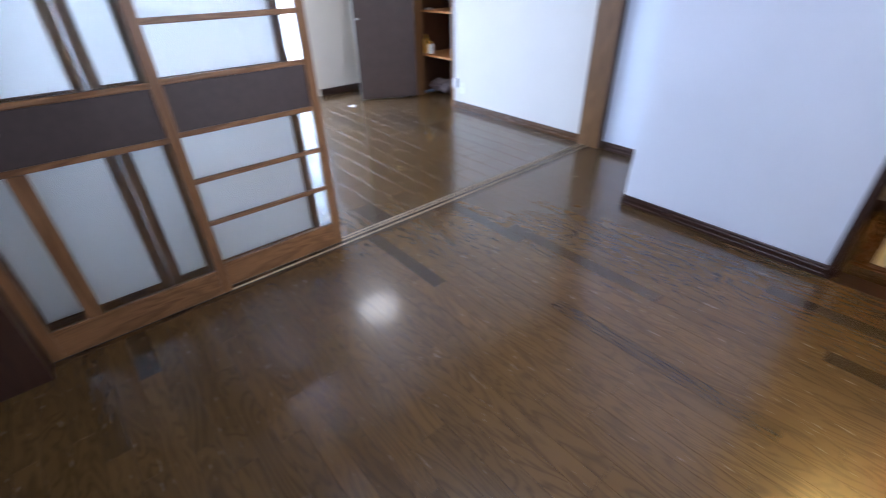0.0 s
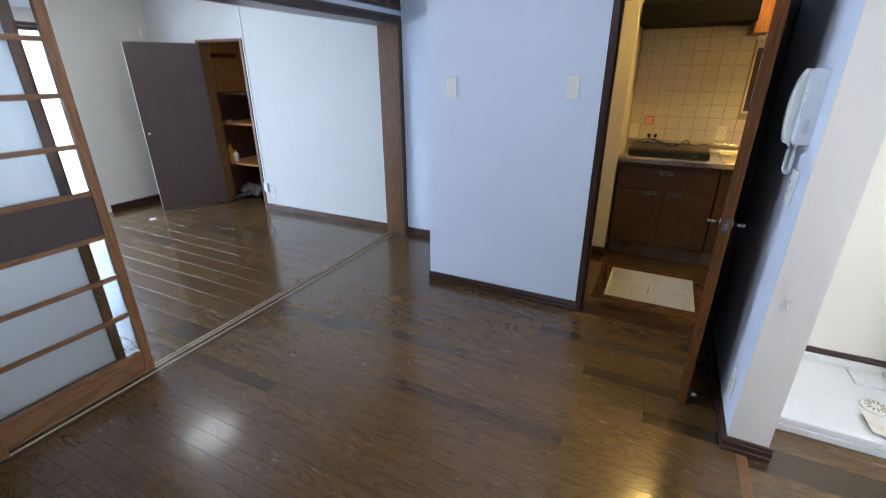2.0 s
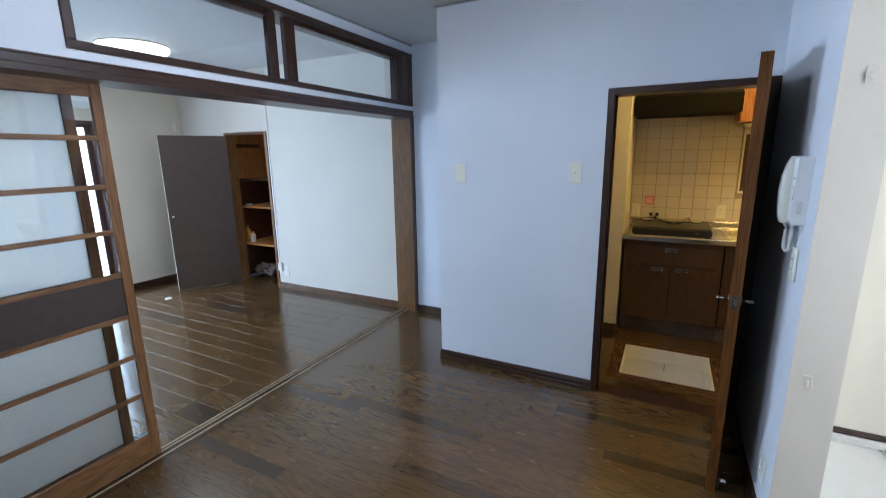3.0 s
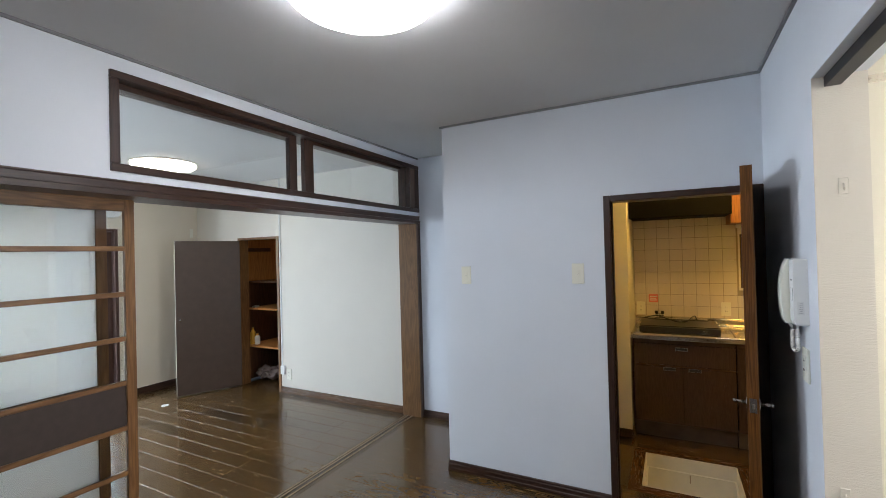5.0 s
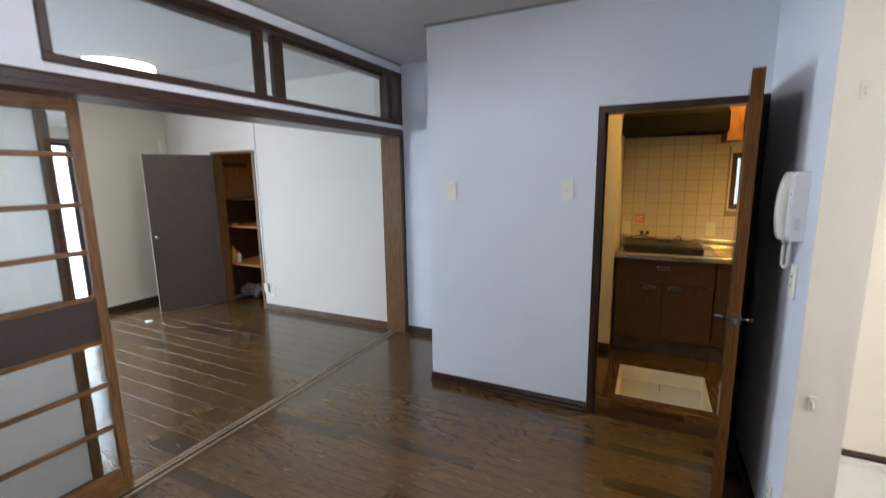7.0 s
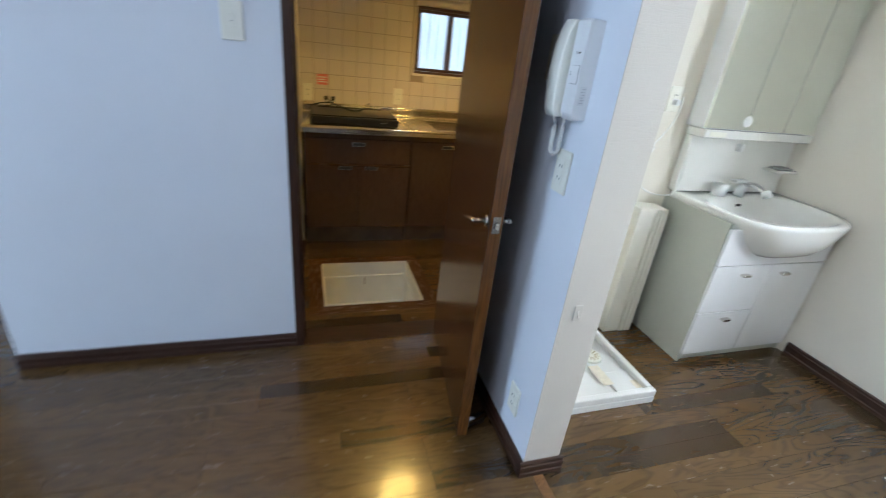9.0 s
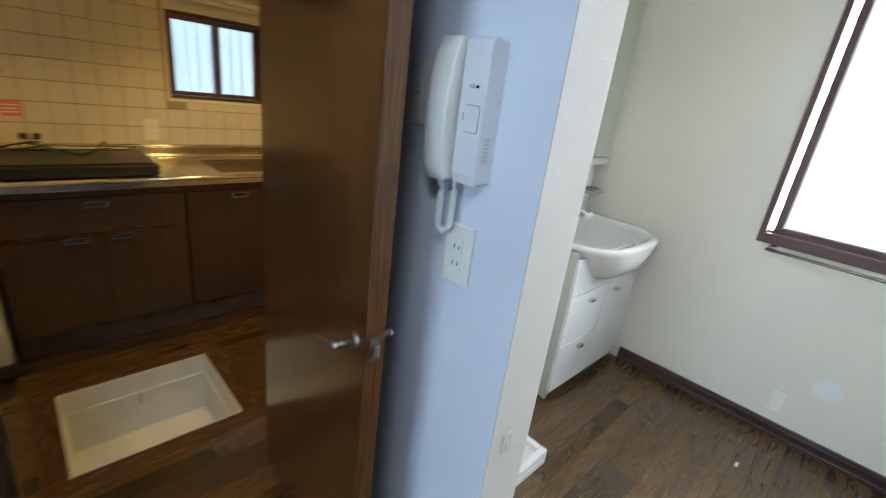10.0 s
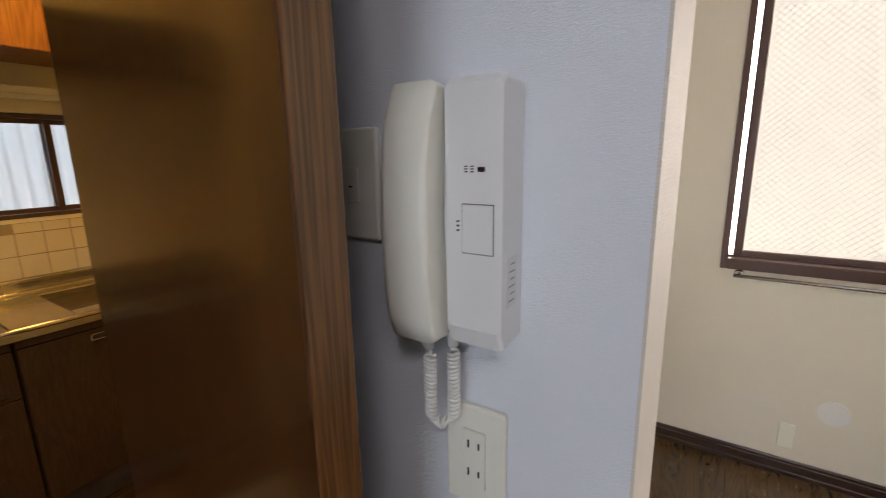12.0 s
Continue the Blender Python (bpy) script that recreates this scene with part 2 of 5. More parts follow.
def bm_tube(points, r, seg=8, bm=None):
    """A round tube along a line of points."""
    bm = bm or bmesh.new()
    pts = [Vector(p) for p in points]
    rings = []
    side = None
    for i, p in enumerate(pts):
        d = (pts[min(i + 1, len(pts) - 1)] - pts[max(i - 1, 0)]).normalized()
        if side is None:
            side = d.orthogonal().normalized()
        side = (side - d * side.dot(d)).normalized()
        up = d.cross(side)
        rings.append([bm.verts.new(p + r * (math.cos(a) * side + math.sin(a) * up)) for a in [2 * math.pi * k / seg for k in range(seg)]])
    for a, b in zip(rings, rings[1:]):
        for k in range(seg):
            bm.faces.new((a[k], a[(k + 1) % seg], b[(k + 1) % seg], b[k]))
    bm.faces.new(rings[0][::-1])
    bm.faces.new(rings[-1])
    return bm


def mesh_of(name, bm, mat, smooth=False):
    me = bpy.data.meshes.new(name)
    bm.normal_update()
    bm.to_mesh(me)
    bm.free()
    me.materials.append(mat)
    if smooth:
        for p in me.polygons:
            p.use_smooth = True
    return me


def part(name, bm, mat, parent, label="", smooth=False):
    ob = new(name, mesh_of(name, bm, mat, smooth))
    ob.parent = parent
    return tagged(ob, label)


def thing(name, label, category, at=(0, 0, 0), turn=0.0, group=""):
    ob = new(name)
    ob.empty_display_size = 0.1
    ob.matrix_world = pose(*at, 0, 0, turn)
    return tagged(ob, label, category, group)


def single(name, bm, mat, label, category="", kind="", smooth=False, group=""):
    return tagged(new(name, mesh_of(name, bm, mat, smooth)), label, category, group, kind)


def structure(name, bm, mat, label, category):
    return single(name, bm, mat, label, category, kind="structure")


# ---- plan (metres) ----
CEIL = 2.39
XL, XR = -5.0, 2.61            # far wall of the next room, window wall of the washroom
YB = -1.60                     # back wall behind the camera
YN = 3.57                      # end wall of the next room and of the nook
YS = 2.79                      # wall with the switches
YK = 4.47                      # tiled kitchen wall
XI0, XI1 = 0.785, 0.926         # wall with the door phone
YI = 1.92                      # its free end
XS0, XS1 = -1.90, -1.715        # wall of the sliding doors

# walls
structure("wall_switches", bm_box(-1.047, 0.022, YS, YS + 0.1, 0, CEIL), M_WALL, "white papered wall with two light switches", "wall")
structure("wall_over_kitchen_door", bm_box(0.022, XI0, YS, YS + 0.1, 1.80, CEIL), M_WALL, "white papered wall over the kitchen door", "wall")
structure("wall_nook_side", bm_box(-1.047, -0.947, YS + 0.1, YN, 0, CEIL), M_WALL, "white papered side of the recess", "wall")
structure("wall_nook_end", bm_box(XS1, -0.947, YN, YN + 0.1, 0, CEIL), M_WALL, "white papered end of the recess", "wall")
structure("wall_phone", bm_box(XI0, XI1 - 0.004, YI + 0.003, YS + 0.1, 0, CEIL), M_WALL, "white papered wall with a door phone", "wall")
structure("wall_phone_end", bm_box(XI0, XI1, YI, YI + 0.003, 0, 2.05), M_RIB, "ribbed cream wallpaper on the wall's end", "wall")
structure("wall_phone_back", bm_box(XI1 - 0.004, XI1, YI + 0.003, YS, 0, CEIL), M_WASH, "cream wallpaper in the washroom", "wall")
structure("wall_header", bm_box(XI0, XI1, 0.35, YI + 0.004, 2.05, CEIL), M_WALL, "white papered header over the washroom opening", "wall")
structure("wall_washroom_west", bm_box(XI0, XI1, YB, 0.35, 0, CEIL), M_WALL, "white papered wall beside the washroom", "wall")
structure("wall_washroom_north", bm_box(XI1, XR, YS, YS + 0.1, 0, CEIL), M_WASH, "cream papered wall behind the washbasin", "wall")
structure("wall_washroom_south", bm_box(XI1, XR, 0.25, 0.35, 0, CEIL), M_WASH, "cream papered washroom wall", "wall")
WY0, WY1, WZ0, WZ1 = 0.69, 1.875, 0.905, 2.06
for nm, b in (("wall_window_low", (XR, XR + 0.14, 0.25, YS + 0.1, 0, WZ0)), ("wall_window_high", (XR, XR + 0.14, 0.25, YS + 0.1, WZ1, CEIL)),
              ("wall_window_north", (XR, XR + 0.14, WY1, YS + 0.1, WZ0, WZ1)), ("wall_window_south", (XR, XR + 0.14, 0.25, WY0, WZ0, WZ1))):
    structure(nm, bm_box(*b), M_WASH, "cream papered wall round the washroom window", "wall")
# kitchen shell
structure("wall_kitchen_pier", bm_box(-0.947, 0.05, 3.84, YK, 0, CEIL), M_KITCHEN_WALL, "cream papered pier beside the kitchen units", "wall")
KW0, KW1, KZ0, KZ1 = 0.872, 1.42, 1.142, 1.60
for nm, b in (("wall_kitchen_low", (-0.947, XR, YK, YK + 0.14, 0, KZ0)), ("wall_kitchen_high", (-0.947, XR, YK, YK + 0.14, KZ1, CEIL)),
              ("wall_kitchen_west", (-0.947, KW0, YK, YK + 0.14, KZ0, KZ1)), ("wall_kitchen_east", (KW1, XR, YK, YK + 0.14, KZ0, KZ1))):
    structure(nm, bm_box(*b), M_KITCHEN_WALL, "kitchen wall behind the tiles", "wall")
structure("wall_kitchen_side", bm_box(XR, XR + 0.14, YS + 0.1, YK + 0.14, 0, CEIL), M_KITCHEN_WALL, "cream papered kitchen side wall", "wall")
# next room
CX0, CX1, CZ = -4.21, -3.555, 1.735
for nm, b in (("wall_closet_west", (XL, CX0, YN, YN + 0.1, 0, CEIL)), ("wall_closet_east", (CX1, XS1, YN, YN + 0.1, 0, CEIL)), ("wall_closet_over", (CX0, CX1, YN, YN + 0.1, CZ, CEIL))):
    structure(nm, bm_box(*b), M_WALL_PLAIN, "white papered wall beside the closet", "wall")
LY0, LY1, LZ0, LZ1 = -0.20, 2.66, 0.04, 1.86
for nm, b in (("wall_balcony_north", (XL - 0.14, XL, LY1, YN + 0.1, 0, CEIL)), ("wall_balcony_south", (XL - 0.14, XL, YB, LY0, 0, CEIL)),
              ("wall_balcony_over", (XL - 0.14, XL, LY0, LY1, LZ1, CEIL)), ("wall_balcony_under", (XL - 0.14, XL, LY0, LY1, 0, LZ0))):
    structure(nm, bm_box(*b), M_WALL_NEXT, "beige papered wall beside the balcony window", "wall")
structure("wall_back", bm_box(XL - 0.14, XI1, YB - 0.12, YB, 0, CEIL), M_WALL, "plain white wall", "wall")
# wall above the sliding doors, with the transom opening
TY0, TY1, TZ0, TZ1 = 1.05, 3.57, 1.886, 2.315
structure("wall_sliding_low", bm_box(XS0, XS1, YB, YN, 1.80, TZ0), M_WALL, "white papered strip over the sliding doors", "wall")
structure("wall_sliding_high", bm_box(XS0, XS1, YB, YN, TZ1, CEIL), M_WALL, "white papered strip over the transom", "wall")
structure("wall_sliding_south", bm_box(XS0, XS1, YB, TY0, TZ0, TZ1), M_WALL, "white papered wall beside the transom", "wall")
structure("wall_sliding_end", bm_box(XS0, XS1, YB, -0.55, 0, 1.80), M_WALL, "white papered wall beside the sliding doors", "wall")
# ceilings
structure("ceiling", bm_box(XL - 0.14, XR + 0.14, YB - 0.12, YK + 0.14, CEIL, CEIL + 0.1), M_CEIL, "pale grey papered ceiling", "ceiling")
HX0, HX1, HY0, HY1 = 0.135, 0.735, 3.08, 3.62      # underfloor hatch
fb = bmesh.new()
for b in ((XL - 0.14, HX0, YB - 0.12, YK + 0.14), (HX1, XR + 0.14, YB - 0.12, YK + 0.14), (HX0, HX1, YB - 0.12, HY0), (HX0, HX1, HY1, YK + 0.14)):
    bm_box(*b, -0.1, -0.012, bm=fb)
FLOOR = structure("floor", fb, M_SUBFLOOR, "glossy dark brown oak strip floor", "floor")

# ---- trim ----
def skirting(name, a, b, face, sign, axis, mat, h=0.065):
    """A moulded skirting board from a to b along an axis, on the wall face; sign: the way it stands out."""
    t = 0.012
    o = [(0, 0), (t + 0.003, 0), (t + 0.003, 0.018), (t, 0.022), (t, h - 0.02), (t - 0.003, h - 0.016), (t - 0.003, h - 0.006), (t - 0.007, h), (0, h)]
    bm = bm_profile([(face + sign * d, z) for d, z in o], a, b, axis)
    return structure(name, bm, mat, "dark brown moulded wooden skirting board", "skirting board")


skirting("baseboard_switches", -1.047, 0.013, YS, -1, "x", M_TRIM_X)
skirting("baseboard_nook_side", YS, YN, -1.047, -1, "y", M_TRIM)
skirting("baseboard_nook", XS1, -1.06, YN, -1, "x", M_TRIM_X)
skirting("baseboard_phone", YI, 2.775, XI0, -1, "y", M_TRIM)
skirting("baseboard_phone_end", XI0 - 0.015, XI1 + 0.015, YI, -1, "x", M_TRIM_X)
skirting("baseboard_phone_back", YI, YS, XI1, 1, "y", M_TRIM)
skirting("baseboard_wash_north", XI1, 1.88, YS, -1, "x", M_TRIM_X, 0.095)
skirting("baseboard_window", 0.35, 2.33, XR, -1, "y", M_TRIM, 0.075)
skirting("baseboard_wash_south", XI1, XR, 0.35, 1, "x", M_TRIM_X)
skirting("baseboard_closet_east", CX1 + 0.014, XS0 - 0.013, YN, -1, "x", M_JAMB_X)
skirting("baseboard_closet_west", XL, CX0 - 0.035, YN, -1, "x", M_TRIM_X)
skirting("baseboard_balcony", LY1 + 0.05, YN, XL, 1, "y", M_TRIM, 0.075)
skirting("baseboard_pier", -0.9, 0.052, 3.84, -1, "x", M_TRIM_X)
skirting("baseboard_pier_side", 3.84, 3.945, 0.05, 1, "y", M_TRIM)
# thin dark cornice where wall and ceiling meet
for nm, b in (("trim_ceiling_switches", (-1.06, XI0, YS - 0.012, YS, CEIL - 0.012, CEIL)), ("trim_ceiling_phone", (XI0 - 0.012, XI0, YB, YS - 0.012, CEIL - 0.012, CEIL)),
              ("trim_ceiling_sliding", (XS1, XS1 + 0.012, YB, YN, CEIL - 0.012, CEIL))):
    structure(nm, bm_box(*b), material(nm + "_paint", (0.22, 0.22, 0.22), rough=0.5), "thin grey ceiling trim", "trim")

# lintel and jambs of the sliding doors
lint = bm_profile([(XS0 - 0.014, 1.785), (XS1 + 0.016, 1.785), (XS1 + 0.016, 1.808), (XS1 + 0.010, 1.812), (XS1 + 0.010, 1.84), (XS1 + 0.014, 1.845), (XS1 + 0.014, 1.85), (XS1 + 0.0005, 1.852),
                   (XS1 + 0.0005, 1.798), (XS0 - 0.0005, 1.798), (XS0 - 0.0005, 1.852), (XS0 - 0.014, 1.85)], -0.55, YN - 0.001)
structure("trim_lintel", lint, M_TRIM, "dark varnished wooden lintel over the sliding doors", "lintel")
structure("trim_jamb", bm_box(XS0 - 0.012, XS1 - 0.001, YN - 0.042, YN - 0.001, 0, 1.785, 0.002), M_JAMB, "brown wooden jamb of the sliding doors", "door jamb")
structure("trim_jamb_edge", bm_box(XS1, XS1 + 0.016, YN - 0.046, YN - 0.001, 0, 1.785, 0.003), M_TRIM_Z, "dark edge of the wooden jamb", "door jamb")
structure("trim_jamb_south", bm_box(XS0 - 0.012, XS1 + 0.014, -0.55, -0.118, 0, 1.782, 0.002), M_TRIM_Z, "dark wooden end panel beside the sliding doors", "door jamb")

# transom with two fixed panes
transom = thing("transom_window", "dark wooden transom with two clear panes", "window", (XS1, 0, 0))
tr0, tr1 = XS0 - XS1, 0.014
part("frame_bottom", bm_box(tr0 - 0.012, tr1, TY0, TY1, TZ0, TZ0 + 0.034, 0.004), M_TRIM, transom)
part("frame_top", bm_box(tr0 - 0.012, tr1, TY0, TY1, TZ1 - 0.034, TZ1, 0.004), M_TRIM, transom)
for nm, a, b in (("frame_side", TY0, TY0 + 0.036), ("mullion", 2.062, 2.125), ("mullion", 2.190, 2.272), ("frame_post", 3.345, 3.42), ("frame_side", TY1 - 0.07, TY1)):
    part(nm, bm_box(-0.072, tr1 - 0.003 if nm != "mullion" else -0.036, a, b, TZ0 + 0.034, TZ1 - 0.034, 0.004), M_TRIM_Z, transom)
for a, b in ((TY0 + 0.036, 2.062), (2.272, 3.345)):
    part("pane", bm_box(-0.060, -0.056, a, b, TZ0 + 0.034, TZ1 - 0.034), M_CLEAR, transom)
    part("bead", bm_box(-0.050, -0.040, a, b, TZ1 - 0.06, TZ1 - 0.0345, 0.002), M_TRIM, transom)

# threshold with sliding tracks
sill = thing("sliding_track", "dark wooden threshold with pale metal sliding rails", "threshold", (0, 0, 0))
part("threshold", bm_box(-1.898, -1.775, -0.117, YN - 0.045, -0.012, 0.0012), M_TRACK, sill)
for x in (-1.878, -1.853, -1.812):
    part("groove", bm_box(x - 0.0115, x + 0.0115, -0.117, YN - 0.045, 0.0013, 0.0022), M_SUBFLOOR, sill, "dark track groove")
    part("rail", bm_profile([(x - 0.0045, 0.0023), (x - 0.003, 0.0055), (x + 0.003, 0.0055), (x + 0.0045, 0.0023)], -0.117, YN - 0.045), M_BRASS, sill)

# ---- sliding doors ----
SASH_BARS = (1.562, 1.355, 1.153, 0.953, 0.750, 0.548, 0.345)


def sliding_door(x, y0, y1, pane, label, barred=True, upright=0.0):
    """A sash with crossbars (or one upright), a brown panel and panes; x is its face towards the main room."""
    d = thing("sliding_door", label, "sliding door", (x, y0, 0.006), group="sliding doors")
    w, t, st = y1 - y0, 0.024, 0.042
    part("stile", bm_box(-t, 0, 0, st, 0, 1.789, 0.003), M_SASH, d)
    part("stile", bm_box(-t, 0, w - st, w, 0, 1.789, 0.003), M_SASH, d)
    part("bottom_rail", bm_box(-t + 0.002, -0.001, st, w - st, 0, 0.128, 0.003), M_SASH_Y, d)
    part("top_rail", bm_box(-t + 0.002, -0.001, st, w - st, 1.725, 1.789, 0.003), M_SASH_Y, d)
    for z in SASH_BARS if barred else (0.953, 0.750):
        part("crossbar", bm_box(-t + 0.004, -0.002, st, w - st, z - 0.017, z + 0.005, 0.003), M_SASH_Y, d)
    part("panel", bm_box(-0.016, -0.009, st, w - st, 0.755, 0.936), M_BROWN_PANEL, d, "dark brown laminate panel")
    edges = (1.725,) + SASH_BARS[:4]
    if not barred:
        for a, b in ((0.128, 0.733), (0.958, 1.725)):
            if upright:
                part("upright", bm_box(-t + 0.004, -0.001, upright, upright + 0.056, a, b, 0.002), M_SASH, d)
            for p, q in ((st, upright), (upright + 0.056, w - st)) if upright else ((st, w - st),):
                part("pane", bm_box(-0.014, -0.010, p, q, a, b), pane, d)
    for a, b in (list(zip(edges, edges[1:])) + [(0.733, 0.553), (0.531, 0.350), (0.328, 0.128)]) if barred else ():
        part("pane", bm_box(-0.014, -0.010, st, w - st, b + (0.005 if b > 0.9 else 0), a - (0.017 if a < 1.7 and a > 0.9 else 0)), pane, d)
    return d


sliding_door(-1.842, 0.520, 1.205, M_CLEAR, "wooden sliding door with clear panes and a brown panel")
sliding_door(-1.800, -0.115, 0.585, M_CLEAR, "wooden sliding door with a brown panel and an upright", False, 0.166)
sliding_door(-1.872, 0.372, 1.106, M_FROST, "wooden sliding door with large frosted white panes", False)
sliding_door(-1.872, -0.115, 0.3705, M_FROST, "narrow wooden sliding door with frosted glass", False)

# ---- kitchen door ----
kd = thing("door_frame", "dark brown wooden frame of the kitchen doorway", "door frame", (0, YS, 0))
tagged(kd, kind="structure")
FX0, FX1, FZ = 0.013, 0.783, 1.815
part("jamb", bm_box(FX0, FX0 + 0.036, -0.014, 0.112, 0, FZ, 0.003), M_TRIM_Z, kd)
part("jamb", bm_box(FX1 - 0.048, FX1, -0.014, 0.112, 0, FZ, 0.003), M_TRIM_Z, kd)
part("head", bm_box(FX0 + 0.036, FX1 - 0.048, -0.014, 0.112, FZ - 0.036, FZ, 0.003), M_TRIM_X, kd)
part("stop", bm_box(FX0 + 0.036, FX0 + 0.046, 0.03, 0.06, 0, FZ - 0.036), M_TRIM_Z, kd)
part("sill", bm_box(FX0 + 0.036, FX1 - 0.048, -0.014, 0.112, -0.012, 0.0015), M_TRIM_X, kd)


def lever(side, parent):
    h = part("handle", bm_cyl((0.636, side * 0.0175, 0.87), (0.636, side * 0.023, 0.87), 0.019, seg=24), M_LEVER, parent, "chrome lever handle", True)
    part("spindle", bm_cyl((0.636, side * 0.02, 0.87), (0.636, side * 0.062, 0.87), 0.0065), M_LEVER, h, smooth=True)
    part("lever", bm_tube([(0.643, side * 0.058, 0.87), (0.621, side * 0.062, 0.869), (0.581, side * 0.064, 0.858), (0.536, side * 0.063, 0.845), (0.523, side * 0.061, 0.841)], 0.0058, 10), M_LEVER, h, smooth=True)


leaf = thing("kitchen_door", "dark brown veneer door standing wide open", "door", (0.711, 2.790, 0.012), 262.6)
part("leaf", bm_box(0, 0.678, -0.020, 0.020, 0, 1.803, 0.0015), M_DOOR, leaf)
part("edge", bm_box(0.6782, 0.681, -0.020, 0.020, 0, 1.803, 0.001), M_DOOR_EDGE, leaf, "lighter brown wooden door edge")
for sd in (-1, 1):
    lever(sd, leaf)
part("lock_plate", bm_box(0.6812, 0.6825, -0.012, 0.012, 0.845, 0.90, 0.0005), M_LEVER, leaf)
part("latch", bm_box(0.6825, 0.691, -0.006, 0.006, 0.86, 0.882, 0.002), M_STEEL, leaf)
for z in (0.22, 1.55):
    part("hinge", bm_cyl((-0.004, 0.0195, z), (-0.004, 0.0195, z + 0.09), 0.0055, seg=12), M_LEVER, leaf, smooth=True)
stop = part("door_stop", bm_box(0.62, 0.66, 0.0178, 0.03, 0.012, 0.06, 0.003), M_BLACK, leaf)
part("stop_catch", bm_cyl((0.64, 0.02, 0.04), (0.64, 0.055, 0.04), 0.01), M_CHROME, stop, smooth=True)

# ---- closet door of the next room ----
cf = thing("closet_frame", "brown wooden frame of the closet", "door frame", (0, YN, 0))
tagged(cf, kind="structure")
part("jamb", bm_box(CX0 - 0.012, CX0 + 0.022, -0.012, 0.11, 0, CZ + 0.01, 0.003), M_SASH, cf)
part("jamb", bm_box(CX1 - 0.022, CX1 + 0.012, -0.012, 0.11, 0, CZ + 0.01, 0.003), M_SASH, cf)
part("head", bm_box(CX0 + 0.022, CX1 - 0.022, -0.012, 0.11, CZ - 0.015, CZ + 0.01, 0.003), M_SASH, cf)
cl = thing("closet_door", "plain dark brown closet door standing open", "door", (CX0 + 0.02, YN - 0.012, 0.012), 244)
part("leaf", bm_box(0, 0.66, -0.016, 0.016, 0, 1.70, 0.001), M_CLOSET_DOOR, cl)
part("edge", bm_box(0.6602, 0.6625, -0.016, 0.016, 0, 1.70), M_PLASTIC, cl, "pale edge strip")
knob = part("knob", bm_cyl((0.62, 0.016, 0.83), (0.62, 0.045, 0.83), 0.008), M_CHROME, cl, "small metal knob", True)
part("knob_head", bm_cyl((0.62, 0.045, 0.83), (0.62, 0.06, 0.83), 0.016, 0.013), M_CHROME, knob, smooth=True)

# ---- ceiling lamps ----
def ceiling_lamp(x, y, glow, deep=1.0):
    d = thing("ceiling_lamp", "round white LED ceiling lamp, switched on", "ceiling lamp", (x, y, CEIL), group="round ceiling lamps")
    prof = [(0.0, -0.10), (0.10, -0.098), (0.18, -0.088), (0.235, -0.068), (0.255, -0.045), (0.258, -0.025), (0.25, -0.012), (0.2, -0.012)]
    prof = [(q, min(-0.012, z * deep)) for q, z in prof]
    bm = bmesh.new()
    seg = 48
    rings = [[bm.verts.new((r * math.cos(2 * math.pi * k / seg), r * math.sin(2 * math.pi * k / seg), z)) for k in range(seg)] for r, z in prof[1:]]
    tip = bm.verts.new((0, 0, -0.10 * deep))
    for k in range(seg):
        bm.faces.new((tip, rings[0][k], rings[0][(k + 1) % seg]))
        for a, b in zip(rings, rings[1:]):
            bm.faces.new((a[k], b[k], b[(k + 1) % seg], a[(k + 1) % seg]))
    bmesh.ops.recalc_face_normals(bm, faces=bm.faces)
    part("diffuser", bm, glow, d, "glowing white diffuser", True)
    part("base", bm_cyl((0, 0, -0.012), (0, 0, -0.0005), 0.262, seg=48), M_WHITE, d)


ceiling_lamp(-0.49, 1.19, M_LAMP)
ceiling_lamp(-3.70, 2.42, M_LAMP_WARM, 0.72)
# ---- small fittings ----
def plate(name, label, at, turn, w, h, kind="switch", group=""):
    """A wall plate: x across, z up, its face towards -y before the turn."""
    d = thing(name, label, "socket" if kind == "socket" else "switch", at, turn, group)
    part("cover", bm_box(-w / 2, w / 2, -0.008, 0.0, -h / 2, h / 2, 0.003), M_PLASTIC, d)
    if kind == "switch":
        part("rocker", bm_box(-0.011, 0.011, -0.011, -0.0082, -0.02, 0.02, 0.0015), M_PLASTIC, d)
        part("mark", bm_box(-0.003, 0.003, -0.0116, -0.0112, -0.003, -0.001), M_DARK, d)
    elif kind == "socket":
        part("insert", bm_box(-0.014, 0.014, -0.0105, -0.0082, -0.034, 0.034, 0.001), M_PLASTIC, d)
        for z in (0.017, -0.017):
            for x, hh in ((-0.0063, 0.0045), (0.0063, 0.0036)):
                part("slot", bm_box(x - 0.0011, x + 0.0011, -0.0112, -0.0107, z - hh, z + hh), M_DARK, d)
    return d


M_DARK = material("dark_slot", (0.02, 0.018, 0.016), rough=0.6)
M_HOOK = material("clear_plastic_hook", (0.68, 0.645, 0.58), rough=0.2, vary=0.03)
M_PRINT = material("grey_print", (0.42, 0.42, 0.44), rough=0.6)
M_HOOD = material("hood_black", (0.0035, 0.0035, 0.0035), rough=0.6, spec=0.08)
M_SIGN = material("pink_label", (0.72, 0.20, 0.18), rough=0.5, vary=0.05)
M_TILE = material("cream_tile", (0.72, 0.66, 0.58), rough=0.12, vary=0.04, scale=3, coat=0.3)
M_GROUT = material("grey_grout", (0.34, 0.28, 0.22), rough=0.9)
M_ALU = material("brown_aluminium", (0.090, 0.048, 0.040), rough=0.35, metal=0.3, vary=0.08)
